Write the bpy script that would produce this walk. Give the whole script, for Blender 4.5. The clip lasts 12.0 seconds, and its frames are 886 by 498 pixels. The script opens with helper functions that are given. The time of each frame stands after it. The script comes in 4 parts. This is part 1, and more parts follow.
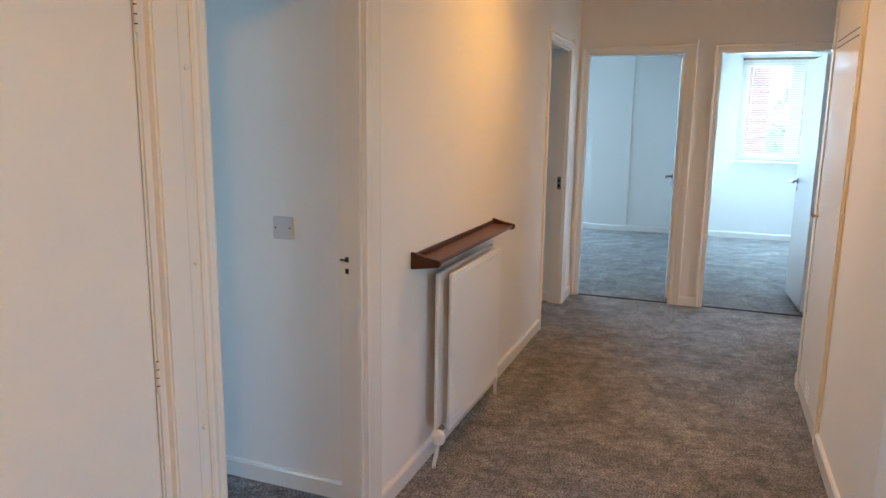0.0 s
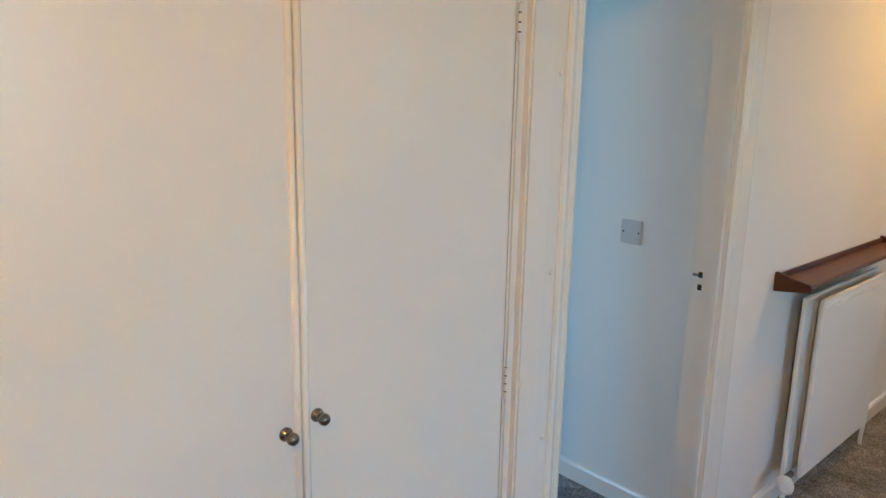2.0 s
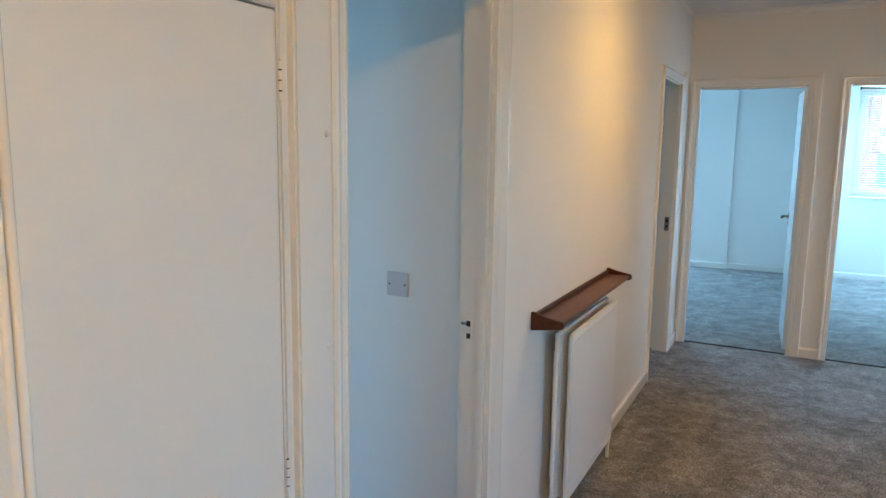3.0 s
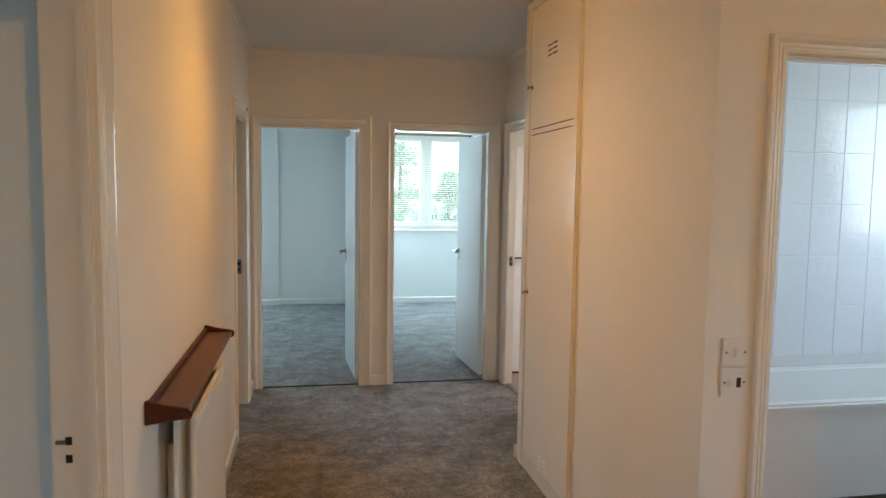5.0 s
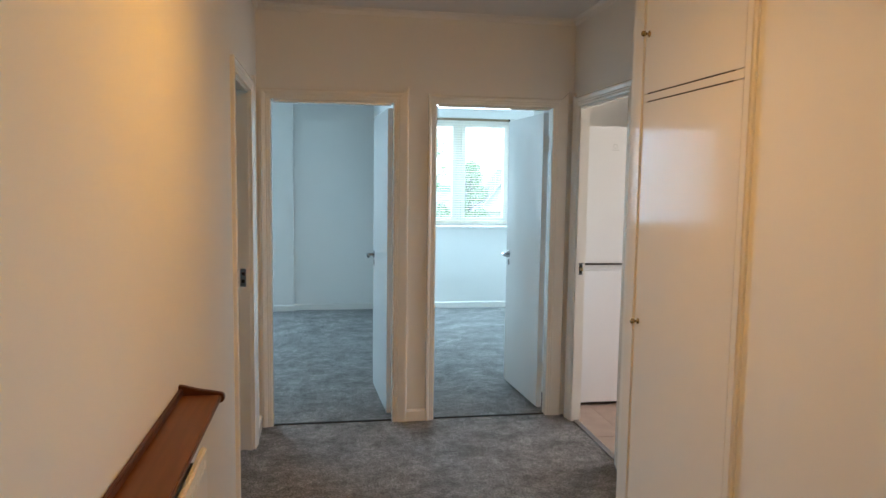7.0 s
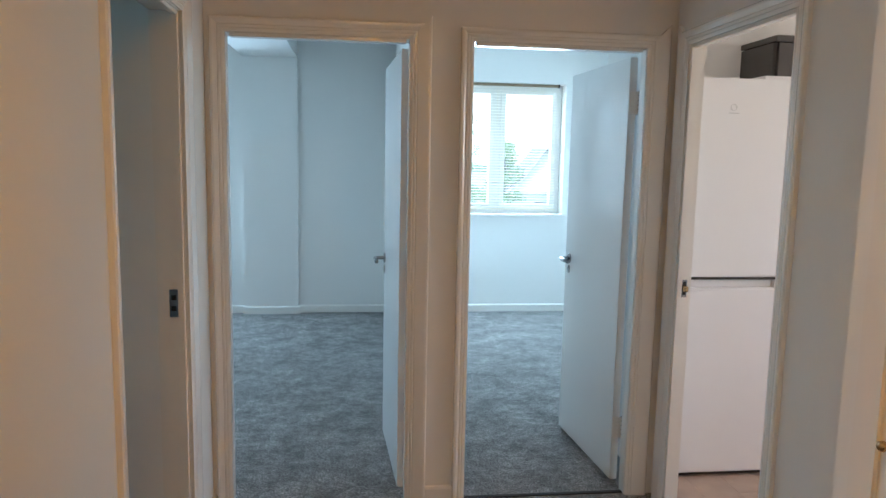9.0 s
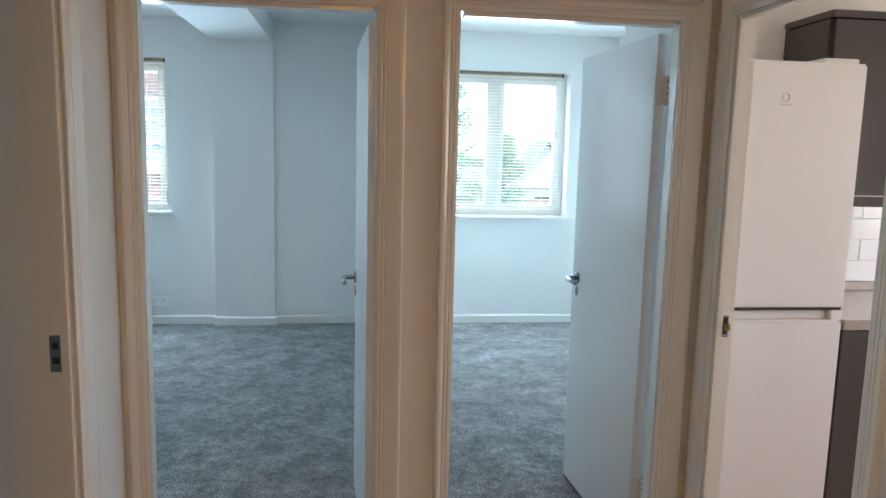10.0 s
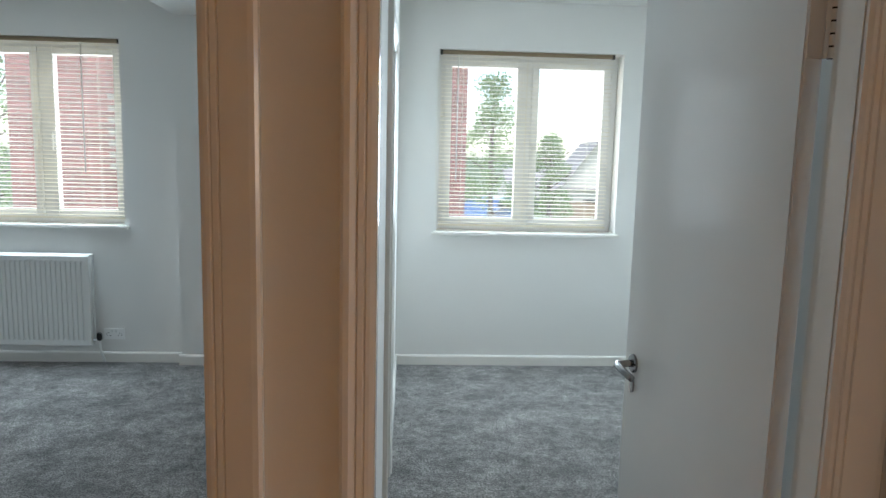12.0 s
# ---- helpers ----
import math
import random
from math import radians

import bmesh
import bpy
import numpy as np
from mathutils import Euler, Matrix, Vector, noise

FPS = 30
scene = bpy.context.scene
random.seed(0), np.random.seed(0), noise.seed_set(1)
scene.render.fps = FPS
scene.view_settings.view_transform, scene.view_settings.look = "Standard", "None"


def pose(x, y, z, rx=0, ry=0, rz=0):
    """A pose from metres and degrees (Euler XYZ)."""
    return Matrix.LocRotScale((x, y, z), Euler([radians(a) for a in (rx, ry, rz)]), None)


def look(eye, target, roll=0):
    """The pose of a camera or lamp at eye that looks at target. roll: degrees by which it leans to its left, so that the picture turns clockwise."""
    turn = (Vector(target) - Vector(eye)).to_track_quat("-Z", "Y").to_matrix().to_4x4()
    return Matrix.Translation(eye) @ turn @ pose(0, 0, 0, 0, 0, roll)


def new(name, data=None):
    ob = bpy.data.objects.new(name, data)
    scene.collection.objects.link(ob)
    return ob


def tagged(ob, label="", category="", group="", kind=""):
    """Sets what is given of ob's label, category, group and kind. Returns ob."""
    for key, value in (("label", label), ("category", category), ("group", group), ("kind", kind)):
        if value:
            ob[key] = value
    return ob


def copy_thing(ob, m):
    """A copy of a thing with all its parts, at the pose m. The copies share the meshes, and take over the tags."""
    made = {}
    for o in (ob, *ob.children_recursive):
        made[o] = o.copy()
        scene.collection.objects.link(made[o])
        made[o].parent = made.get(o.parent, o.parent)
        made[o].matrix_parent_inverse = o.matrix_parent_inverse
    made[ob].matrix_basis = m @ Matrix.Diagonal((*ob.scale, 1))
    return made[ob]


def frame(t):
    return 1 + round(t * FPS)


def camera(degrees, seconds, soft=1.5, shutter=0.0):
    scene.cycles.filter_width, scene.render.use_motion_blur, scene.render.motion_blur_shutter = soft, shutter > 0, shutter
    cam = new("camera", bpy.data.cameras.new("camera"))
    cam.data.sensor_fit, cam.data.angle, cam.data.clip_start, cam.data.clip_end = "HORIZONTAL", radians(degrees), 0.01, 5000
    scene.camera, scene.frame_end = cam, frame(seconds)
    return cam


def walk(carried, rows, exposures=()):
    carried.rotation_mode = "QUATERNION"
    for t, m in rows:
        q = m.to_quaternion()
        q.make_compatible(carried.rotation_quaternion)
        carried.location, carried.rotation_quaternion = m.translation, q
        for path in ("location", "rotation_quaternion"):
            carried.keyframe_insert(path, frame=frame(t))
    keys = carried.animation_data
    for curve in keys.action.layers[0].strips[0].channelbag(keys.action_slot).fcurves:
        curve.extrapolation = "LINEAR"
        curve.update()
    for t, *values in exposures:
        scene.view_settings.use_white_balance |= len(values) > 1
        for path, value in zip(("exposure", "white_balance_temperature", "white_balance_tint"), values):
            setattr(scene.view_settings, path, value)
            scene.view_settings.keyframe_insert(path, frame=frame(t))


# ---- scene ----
cam = camera(65.0, 12.0)
PATH = [
    (0, (1.063, -0.809, 1.44), (0.361, 1.029, 1.079), 0.8),
    (0.5, (0.964, -0.856, 1.43), (0.038, 0.876, 1.052), 0.8),
    (1, (0.897, -0.898, 1.435), (-0.347, 0.615, 1.033), 0.8),
    (1.5, (0.909, -0.852, 1.464), (-0.515, 0.486, 1.039), 1.0),
    (2, (0.944, -0.755, 1.487), (-0.505, 0.558, 1.068), 1.1),
    (2.5, (0.932, -0.728, 1.506), (-0.397, 0.718, 1.131), 1.2),
    (3, (0.834, -0.694, 1.526), (-0.072, 1.065, 1.232), 0.8),
    (3.5, (0.758, -0.664, 1.522), (0.281, 1.266, 1.302), 0.5),
    (5.5, (0.411, -0.139, 1.531), (0.909, 1.791, 1.37), 1.0),
    (6, (0.442, 0.125, 1.535), (0.987, 2.042, 1.37), 1.0),
    (6.5, (0.447, 0.405, 1.51), (0.902, 2.345, 1.336), 0.8),
    (7, (0.408, 0.726, 1.509), (0.737, 2.689, 1.319), 0.8),
    (7.5, (0.434, 1.024, 1.489), (0.708, 2.995, 1.29), 0.8),
    (9.5, (0.686, 2.427, 1.497), (0.924, 4.396, 1.236), 1.2),
    (10, (0.757, 2.714, 1.526), (0.998, 4.682, 1.259), 1.4),
    (10.5, (0.785, 3.031, 1.541), (1.033, 4.998, 1.272), 1.4),
    (11, (0.849, 3.341, 1.542), (1.099, 5.307, 1.274), 1.5),
    (11.5, (0.996, 3.66, 1.563), (1.23, 5.629, 1.296), 1.6),
    (12, (1.122, 3.931, 1.541), (1.227, 5.911, 1.273), 1.4),
]
# stops and white balance of the camera
EXPOSURE = [
    (0.0, 2.45, 5050, -2), (0.5, 2.53, 4950, -4), (1.5, 2.55, 4600, -9), (2.5, 2.55, 4350, -12), (3.5, 2.42, 4500, -10), (5.5, 2.05, 5850, -4), (6.0, 2.07, 5950, -5), (6.5, 2.1, 6050, -6), (7.0, 2.15, 5250, -6), (7.5, 2.17, 4950, -6),
    (9.5, 2.07, 5250, -2), (10.0, 2.02, 5400, -1), (10.5, 1.85, 5800, 2), (11.5, 1.5, 6200, 5), (12.0, 1.4, 6300, 6),
]
walk(cam, [(t, look(eye, goal, roll)) for t, eye, goal, roll in PATH], EXPOSURE)

# ---- plan ----
H = 2.53           # hall ceiling
HB = 2.61          # bedroom ceilings
DH = 1.985         # door openings
XR = 1.61          # airing cupboard face
XK = 1.95          # kitchen wall
YF = 5.0           # far wall
YB = 8.93          # outer wall
YBATH = 1.52       # bathroom wall
T = 0.1            # inner walls
TK = 0.06          # kitchen partition
L = 0.03           # door linings
D1 = (0.082, 0.810)
D2 = (1.077, 1.815)
AH = 1.962         # head of the first room's door
DA = (0.484, 1.238)
DB = (3.925, 4.63)
DK = (4.16, 4.868)
CUP = (-0.75, 0.29)
AIR = (2.585, 3.29)
BH = 1.94          # bathroom door head
DBATH = (1.826, 2.54)
W1 = (-2.05, -0.866, 0.99, 2.277)
W2 = (1.331, 2.643, 0.99, 2.277)

# ---- light ----
world = bpy.data.worlds.new("sky")
scene.world = world
world.use_nodes = True
wt = world.node_tree
sky = wt.nodes.new("ShaderNodeTexSky")
sky.sky_type = "NISHITA"
sky.sun_disc = False
sky.sun_elevation = radians(63)
sky.sun_rotation = radians(186)
wt.links.new(sky.outputs[0], wt.nodes["Background"].inputs[0])
wt.nodes["Background"].inputs[1].default_value = 0.15
sun_data = bpy.data.lights.new("sun", "SUN")
sun_data.energy = 1.5
sun_data.angle = radians(15)
sun_data.color = (1.0, 0.95, 0.88)
sun = new("sun", sun_data)
sun.matrix_world = look((-1, -10, 20), (0, 0, 0))


def area(name, eye, target, w, h, power, colour):
    d = bpy.data.lights.new(name, "AREA")
    d.shape = "RECTANGLE"
    d.size, d.size_y, d.energy, d.color = w, h, power, colour
    ob = new(name, d)
    ob.matrix_world = look(eye, target)
    return ob



# ---- lamps ----
def bulb(name, at, power, colour, radius):
    d = bpy.data.lights.new(name, "POINT")
    d.energy, d.color, d.shadow_soft_size = power, colour, radius
    ob = new(name, d)
    ob.location = at
    return ob


def spot(name, at, power, colour, radius):
    d = bpy.data.lights.new(name, "SPOT")
    d.energy, d.color, d.shadow_soft_size = power, colour, radius
    d.spot_size, d.spot_blend = radians(152), 1.0
    ob = new(name, d)
    ob.location = at
    return ob


SKYC = (0.71, 0.86, 1.0)
WARM = (1.0, 0.385, 0.045)
spot("hall_lamp_light", (0.66, 2.48, 2.455), 14.5, WARM, 0.06)
bulb("hall_lamp_glow", (0.66, 2.48, 2.41), 1.5, WARM, 0.06)
bulb("hall_lamp_glow", (1.4, -1.45, 2.41), 12.5, WARM, 0.06)
# area lamps on the room side of the blinds stand in for the sky
for x, w, power in ((-1.46, 1.15, 19.5), (1.98, 1.2, 15)):
    for z in (1.22, 1.62, 2.02):
        area("sky_bedroom", (x, YB - 0.07, z), (x, YB - 2.07, z - 0.8), w, 0.38, power / 3, SKYC)
    # added lamp behind each blind to brighten its slats
    area("slat_fill", (x, YB + 0.27, 1.63), (x, 0, 1.63), w, 1.25, power * 0.38, (1.0, 1.0, 0.96))
# added lamps out of view, for daylight from assumed windows
area("fill_room", (-2.4, -2.9, 1.6), (-1.2, 1.3, 1.0), 1.4, 1.2, 5.5, SKYC)
area("sky_closet", (-4.2, 4.15, 1.55), (0, 4.15, 1.0), 0.7, 1.0, 1.7, (0.6, 0.9, 1.0))
area("sky_bathroom", (4.58, 2.45, 1.7), (2, 2.45, 0.9), 1.0, 1.0, 3.4, (1.0, 0.96, 1.0))
# added warm fills for kitchen and hall, with no source in view
area("fill_kitchen", (4.58, 4.6, 1.6), (2, 4.6, 0.9), 1.7, 1.1, 10, (1.0, 0.70, 0.53))
area("fill_hall", (4.58, -0.7, 1.5), (0, -0.7, 1.2), 2.2, 1.3, 1.6, (1.0, 0.93, 0.86))

# ---- materials ----
def mat(name, base, rough=0.5, metal=0.0, var=0.06, scale=6.0, fine=120.0, bump=0.1, dist=0.002, spec=0.5, coat=0.0):
    m = bpy.data.materials.new(name)
    m.use_nodes = True
    nt = m.node_tree
    b = nt.nodes["Principled BSDF"]
    tc = nt.nodes.new("ShaderNodeTexCoord")
    n1 = nt.nodes.new("ShaderNodeTexNoise")
    n1.inputs["Scale"].default_value = scale
    n1.inputs["Detail"].default_value = 4
    n2 = nt.nodes.new("ShaderNodeTexNoise")
    n2.inputs["Scale"].default_value = fine
    n2.inputs["Detail"].default_value = 3
    nt.links.new(tc.outputs["Object"], n1.inputs["Vector"])
    nt.links.new(tc.outputs["Object"], n2.inputs["Vector"])
    mix = nt.nodes.new("ShaderNodeMix")
    mix.data_type = "RGBA"
    mix.inputs["A"].default_value = (*[max(0, c * (1 - var)) for c in base], 1)
    mix.inputs["B"].default_value = (*[min(1, c * (1 + var)) for c in base], 1)
    nt.links.new(n1.outputs["Fac"], mix.inputs["Factor"])
    nt.links.new(mix.outputs["Result"], b.inputs["Base Color"])
    b.inputs["Roughness"].default_value = rough
    b.inputs["Metallic"].default_value = metal
    b.inputs["Specular IOR Level"].default_value = spec
    b.inputs["Coat Weight"].default_value = coat
    if bump:
        bp = nt.nodes.new("ShaderNodeBump")
        bp.inputs["Strength"].default_value = bump
        bp.inputs["Distance"].default_value = dist
        nt.links.new(n2.outputs["Fac"], bp.inputs["Height"])
        nt.links.new(bp.outputs["Normal"], b.inputs["Normal"])
    return m


WALL = mat("wall_paint", (0.80, 0.79, 0.76), 0.75, var=0.02, scale=2, fine=220, bump=0.12, dist=0.001)
CEIL = mat("ceiling_paint", (0.78, 0.77, 0.75), 0.85, var=0.02, scale=2, fine=180, bump=0.1, dist=0.001)
GLOSS = mat("gloss_paint", (0.82, 0.797, 0.75), 0.17, var=0.02, scale=3, fine=45, bump=0.02, dist=0.0005)
DOORP = mat("door_paint", (0.80, 0.80, 0.79), 0.16, var=0.02, scale=3, fine=40, bump=0.05, dist=0.001)


def carpet():
    """Cut pile: brushed light and dark patches over a fine speckle of tufts."""
    m = bpy.data.materials.new("carpet_grey")
    m.use_nodes = True
    nt = m.node_tree
    b = nt.nodes["Principled BSDF"]
    b.inputs["Roughness"].default_value = 0.95
    b.inputs["Specular IOR Level"].default_value = 0.1
    b.inputs["Sheen Weight"].default_value = 0.25
    tc = nt.nodes.new("ShaderNodeTexCoord")

    def noise_tex(scale, detail, rough):
        n = nt.nodes.new("ShaderNodeTexNoise")
        n.inputs["Scale"].default_value, n.inputs["Detail"].default_value, n.inputs["Roughness"].default_value = scale, detail, rough
        nt.links.new(tc.outputs["Object"], n.inputs["Vector"])
        return n

    def ramp(src, a, c0, d, c1):
        r = nt.nodes.new("ShaderNodeValToRGB")
        r.color_ramp.elements[0].position, r.color_ramp.elements[0].color = a, (*c0, 1)
        r.color_ramp.elements[1].position, r.color_ramp.elements[1].color = d, (*c1, 1)
        nt.links.new(src.outputs["Fac"], r.inputs[0])
        return r

    def mult(p, q):
        x = nt.nodes.new("ShaderNodeMix")
        x.data_type, x.blend_type = "RGBA", "MULTIPLY"
        x.inputs["Factor"].default_value = 1
        nt.links.new(p.outputs[0], x.inputs["A"])
        nt.links.new(q.outputs[0], x.inputs["B"])
        return x

    patch = ramp(noise_tex(5.5, 4, 0.6), 0.36, (0.145, 0.137, 0.132), 0.63, (0.290, 0.273, 0.262))
    clump_n = noise_tex(21, 6, 0.7)
    clump = ramp(clump_n, 0.38, (0.62, 0.62, 0.62), 0.62, (1.30, 1.30, 1.30))
    wide = ramp(noise_tex(1.6, 2, 0.5), 0.3, (0.86, 0.86, 0.86), 0.7, (1.1, 1.1, 1.1))
    fleck_n = noise_tex(115, 3, 0.8)
    fleck = ramp(fleck_n, 0.42, (0.24, 0.24, 0.24), 0.60, (1.85, 1.85, 1.85))

    def darken(p, p_out, q):
        x = mult(p, q)
        nt.links.new(p.outputs[p_out], x.inputs["A"])
        return x

    a = mult(patch, wide)
    a = darken(a, "Result", clump)
    c = darken(a, "Result", fleck)
    nt.links.new(c.outputs["Result"], b.inputs["Base Color"])
    bp = nt.nodes.new("ShaderNodeBump")
    bp.inputs["Strength"].default_value, bp.inputs["Distance"].default_value = 0.9, 0.01
    pile = nt.nodes.new("ShaderNodeMath")
    pile.operation = "ADD"
    nt.links.new(fleck_n.outputs["Fac"], pile.inputs[0])
    nt.links.new(clump_n.outputs["Fac"], pile.inputs[1])
    nt.links.new(pile.outputs[0], bp.inputs["Height"])
    nt.links.new(bp.outputs["Normal"], b.inputs["Normal"])
    return m


CARPET = carpet()
CUPP = mat("cupboard_paint", (0.81, 0.79, 0.755), 0.24, var=0.02, scale=3, fine=45, bump=0.04, dist=0.0008)
AIRP = mat("airing_door_gloss", (0.80, 0.785, 0.75), 0.1, var=0.02, scale=3, fine=20, bump=0.06, dist=0.002, spec=0.014)


def timber(name, base, rough):
    """Varnished wood with the grain along y."""
    m = mat(name, base, rough, var=0.5, scale=1.0, fine=1.0, bump=0.12, dist=0.0006, spec=0.25)
    nt = m.node_tree
    stretch = nt.nodes.new("ShaderNodeMapping")
    stretch.inputs["Scale"].default_value = (55, 3.5, 55)
    tc = next(n for n in nt.nodes if n.type == "TEX_COORD")
    nt.links.new(tc.outputs["Object"], stretch.inputs["Vector"])
    for n in nt.nodes:
        if n.type == "TEX_NOISE":
            nt.links.new(stretch.outputs[0], n.inputs["Vector"])
    return m


WOOD = timber("mahogany", (0.118, 0.043, 0.014), 0.36)
WOODEND = timber("mahogany_edge", (0.07, 0.022, 0.009), 0.3)
ENAMEL = mat("white_enamel", (0.8, 0.8, 0.78), 0.3, var=0.01, bump=0.02, dist=0.001)
SOCKETW = mat("socket_plastic", (0.8, 0.79, 0.76), 0.3, var=0.01, bump=0)
SOCKETB = mat("bright_socket", (0.9, 0.9, 0.89), 0.3, var=0.01, bump=0)
PLASTIC = mat("white_plastic", (0.72, 0.72, 0.71), 0.4, var=0.01, bump=0.02, dist=0.0005)
CHROME = mat("chrome", (0.3, 0.3, 0.31), 0.16, metal=1.0, var=0.02, bump=0)
BRASS = mat("aged_brass", (0.45, 0.33, 0.17), 0.25, metal=1.0, var=0.1, bump=0)
DARK = mat("dark_metal", (0.03, 0.028, 0.026), 0.45, metal=0.6, var=0.1, bump=0)
TILE = mat("white_tile", (0.8, 0.815, 0.83), 0.09, var=0.02, scale=3, fine=14, bump=0.5, dist=0.005)
GROUT = mat("grout", (0.74, 0.74, 0.73), 0.9, var=0.05)
VINYL = mat("vinyl_plank", (0.37, 0.28, 0.22), 0.45, var=0.25, scale=9, fine=60, bump=0.05)
GREYGLOSS = mat("grey_gloss_unit", (0.066, 0.060, 0.056), 0.12, var=0.02, bump=0)
FRIDGE = mat("fridge_white", (0.78, 0.77, 0.77), 0.35, var=0.01, bump=0.03, dist=0.0005)
UPVC = mat("white_upvc", (0.82, 0.82, 0.82), 0.3, var=0.01, bump=0)
BLIND = mat("blind_slat_cream", (0.80, 0.76, 0.66), 0.4, var=0.02, bump=0)
bt = BLIND.node_tree
thin, both = bt.nodes.new("ShaderNodeBsdfTranslucent"), bt.nodes.new("ShaderNodeMixShader")
thin.inputs[0].default_value = (0.85, 0.8, 0.68, 1)
both.inputs[0].default_value = 0.35
bt.links.new(bt.nodes["Principled BSDF"].outputs[0], both.inputs[1])
bt.links.new(thin.outputs[0], both.inputs[2])
bt.links.new(both.outputs[0], bt.nodes["Material Output"].inputs[0])
GAP = mat("carpet_gap", (0.03, 0.028, 0.026), 0.95, var=0.2, bump=0)


# ---- building helpers ----
def bx(bm, x0, x1, y0, y1, z0, z1):
    v = [bm.verts.new(p) for p in ((x0, y0, z0), (x1, y0, z0), (x1, y1, z0), (x0, y1, z0), (x0, y0, z1), (x1, y0, z1), (x1, y1, z1), (x0, y1, z1))]
    for f in ((3, 2, 1, 0), (4, 5, 6, 7), (0, 1, 5, 4), (1, 2, 6, 5), (2, 3, 7, 6), (3, 0, 4, 7)):
        bm.faces.new([v[i] for i in f])
    return v


def mesh_ob(name, bm, material, parent=None, bevel=0.0, seg=2, smooth=False):
    if bevel:
        bmesh.ops.bevel(bm, geom=bm.edges[:], offset=bevel, segments=seg, affect="EDGES", clamp_overlap=True)
    me = bpy.data.meshes.new(name)
    bm.to_mesh(me)
    bm.free()
    me.materials.append(material)
    if smooth:
        me.polygons.foreach_set("use_smooth", [True] * len(me.polygons))
    ob = new(name, me)
    if parent:
        ob.parent = parent
    return ob


def part(name, bm, material, parent, label="", bevel=0.0, seg=2, smooth=False):
    ob = mesh_ob(name, bm, material, parent, bevel, seg, smooth)
    if label:
        ob["label"] = label
    return ob


def box(name, x0, x1, y0, y1, z0, z1, material, parent=None, bevel=0.0):
    bm = bmesh.new()
    bx(bm, x0, x1, y0, y1, z0, z1)
    return mesh_ob(name, bm, material, parent, bevel)


def base(name, x, y, z, label, category, group="", kind=""):
    """An empty at the foot of a thing."""
    ob = new(name)
    ob.location = (x, y, z)
    ob.empty_display_size = 0.1
    return tagged(ob, label, category, group, kind)


def structure(ob, label, category):
    return tagged(ob, label, category, "", "structure")


def wall(name, axis, at, thick, a0, a1, z0, z1, holes, material, label):
    """A wall along x or y. at: its first face, thick: towards plus. holes: (a0, a1, z0, z1)."""
    bm = bmesh.new()
    cuts_a = sorted({a0, a1, *[h[0] for h in holes], *[h[1] for h in holes]})
    cuts_z = sorted({z0, z1, *[h[2] for h in holes], *[h[3] for h in holes]})
    na, nz = len(cuts_a) - 1, len(cuts_z) - 1

    def solid(i, j):
        if not (0 <= i < na and 0 <= j < nz):
            return False
        a, z = (cuts_a[i] + cuts_a[i + 1]) / 2, (cuts_z[j] + cuts_z[j + 1]) / 2
        return not any(h[0] < a < h[1] and h[2] < z < h[3] for h in holes)

    def quad(*pts):
        vs = [bm.verts.new((a, t, z) if axis == "x" else (t, a, z)) for a, t, z in pts]
        bm.faces.new(vs)

    t0, t1 = at, at + thick
    for i in range(na):
        for j in range(nz):
            if not solid(i, j):
                continue
            p, q, r, s = cuts_a[i], cuts_a[i + 1], cuts_z[j], cuts_z[j + 1]
            quad((p, t0, r), (q, t0, r), (q, t0, s), (p, t0, s))
            quad((q, t1, r), (p, t1, r), (p, t1, s), (q, t1, s))
            if not solid(i - 1, j):
                quad((p, t1, r), (p, t0, r), (p, t0, s), (p, t1, s))
            if not solid(i + 1, j):
                quad((q, t0, r), (q, t1, r), (q, t1, s), (q, t0, s))
            if not solid(i, j - 1):
                quad((p, t0, r), (p, t1, r), (q, t1, r), (q, t0, r))
            if not solid(i, j + 1):
                quad((p, t1, s), (p, t0, s), (q, t0, s), (q, t1, s))
    bmesh.ops.remove_doubles(bm, verts=bm.verts, dist=0.0002)
    bmesh.ops.recalc_face_normals(bm, faces=bm.faces)
    return structure(mesh_ob(name, bm, material), label, "wall")



# ---- structure ----
def hole(d, head=DH):
    return (d[0] - L, d[1] + L, 0, head + L)


structure(box("floor", -4.2, 4.6, -3.2, YB, -0.06, 0.0, CARPET), "grey mottled cut-pile fitted carpet", "carpet")
structure(box("ceiling", -4.2, 4.6, -3.2, YF + 0.05, H, H + 0.1, CEIL), "white painted flat hall ceiling", "ceiling")
structure(box("ceiling_bedrooms", -4.2, 4.6, YF + 0.05, YB + 0.28, HB, HB + 0.1, CEIL), "white painted flat bedroom ceiling", "ceiling")
wall("wall_left", "y", -T, T, -3.2, YF + T, 0, H, [hole(DA, AH), hole(DB), (*CUP, 0, 2.46)], WALL, "cream-white painted hall wall with doorways and fitted cupboard")
wall("wall_far", "x", YF, T, 0, XK, 0, HB, [hole(D1), hole(D2)], WALL, "white painted end wall with two doorways")
wall("wall_kitchen", "y", XK, TK, 3.34, YF + T, 0, HB, [hole(DK)], WALL, "white painted wall with kitchen doorway")
wall("wall_cupboard", "y", XR, 0.06, YBATH, 3.34, 0, H, [(*AIR, 0.0, 2.5)], WALL, "cream painted wall beside the airing cupboard")
wall("wall_cupboard_end", "x", 3.34, 0.05, XR, XK, 0, H, [], WALL, "cream painted cupboard end wall")
wall("wall_bathroom", "x", YBATH, T, XR + 0.06, 4.6, 0, H, [hole(DBATH, BH)], WALL, "cream painted wall with bathroom doorway")
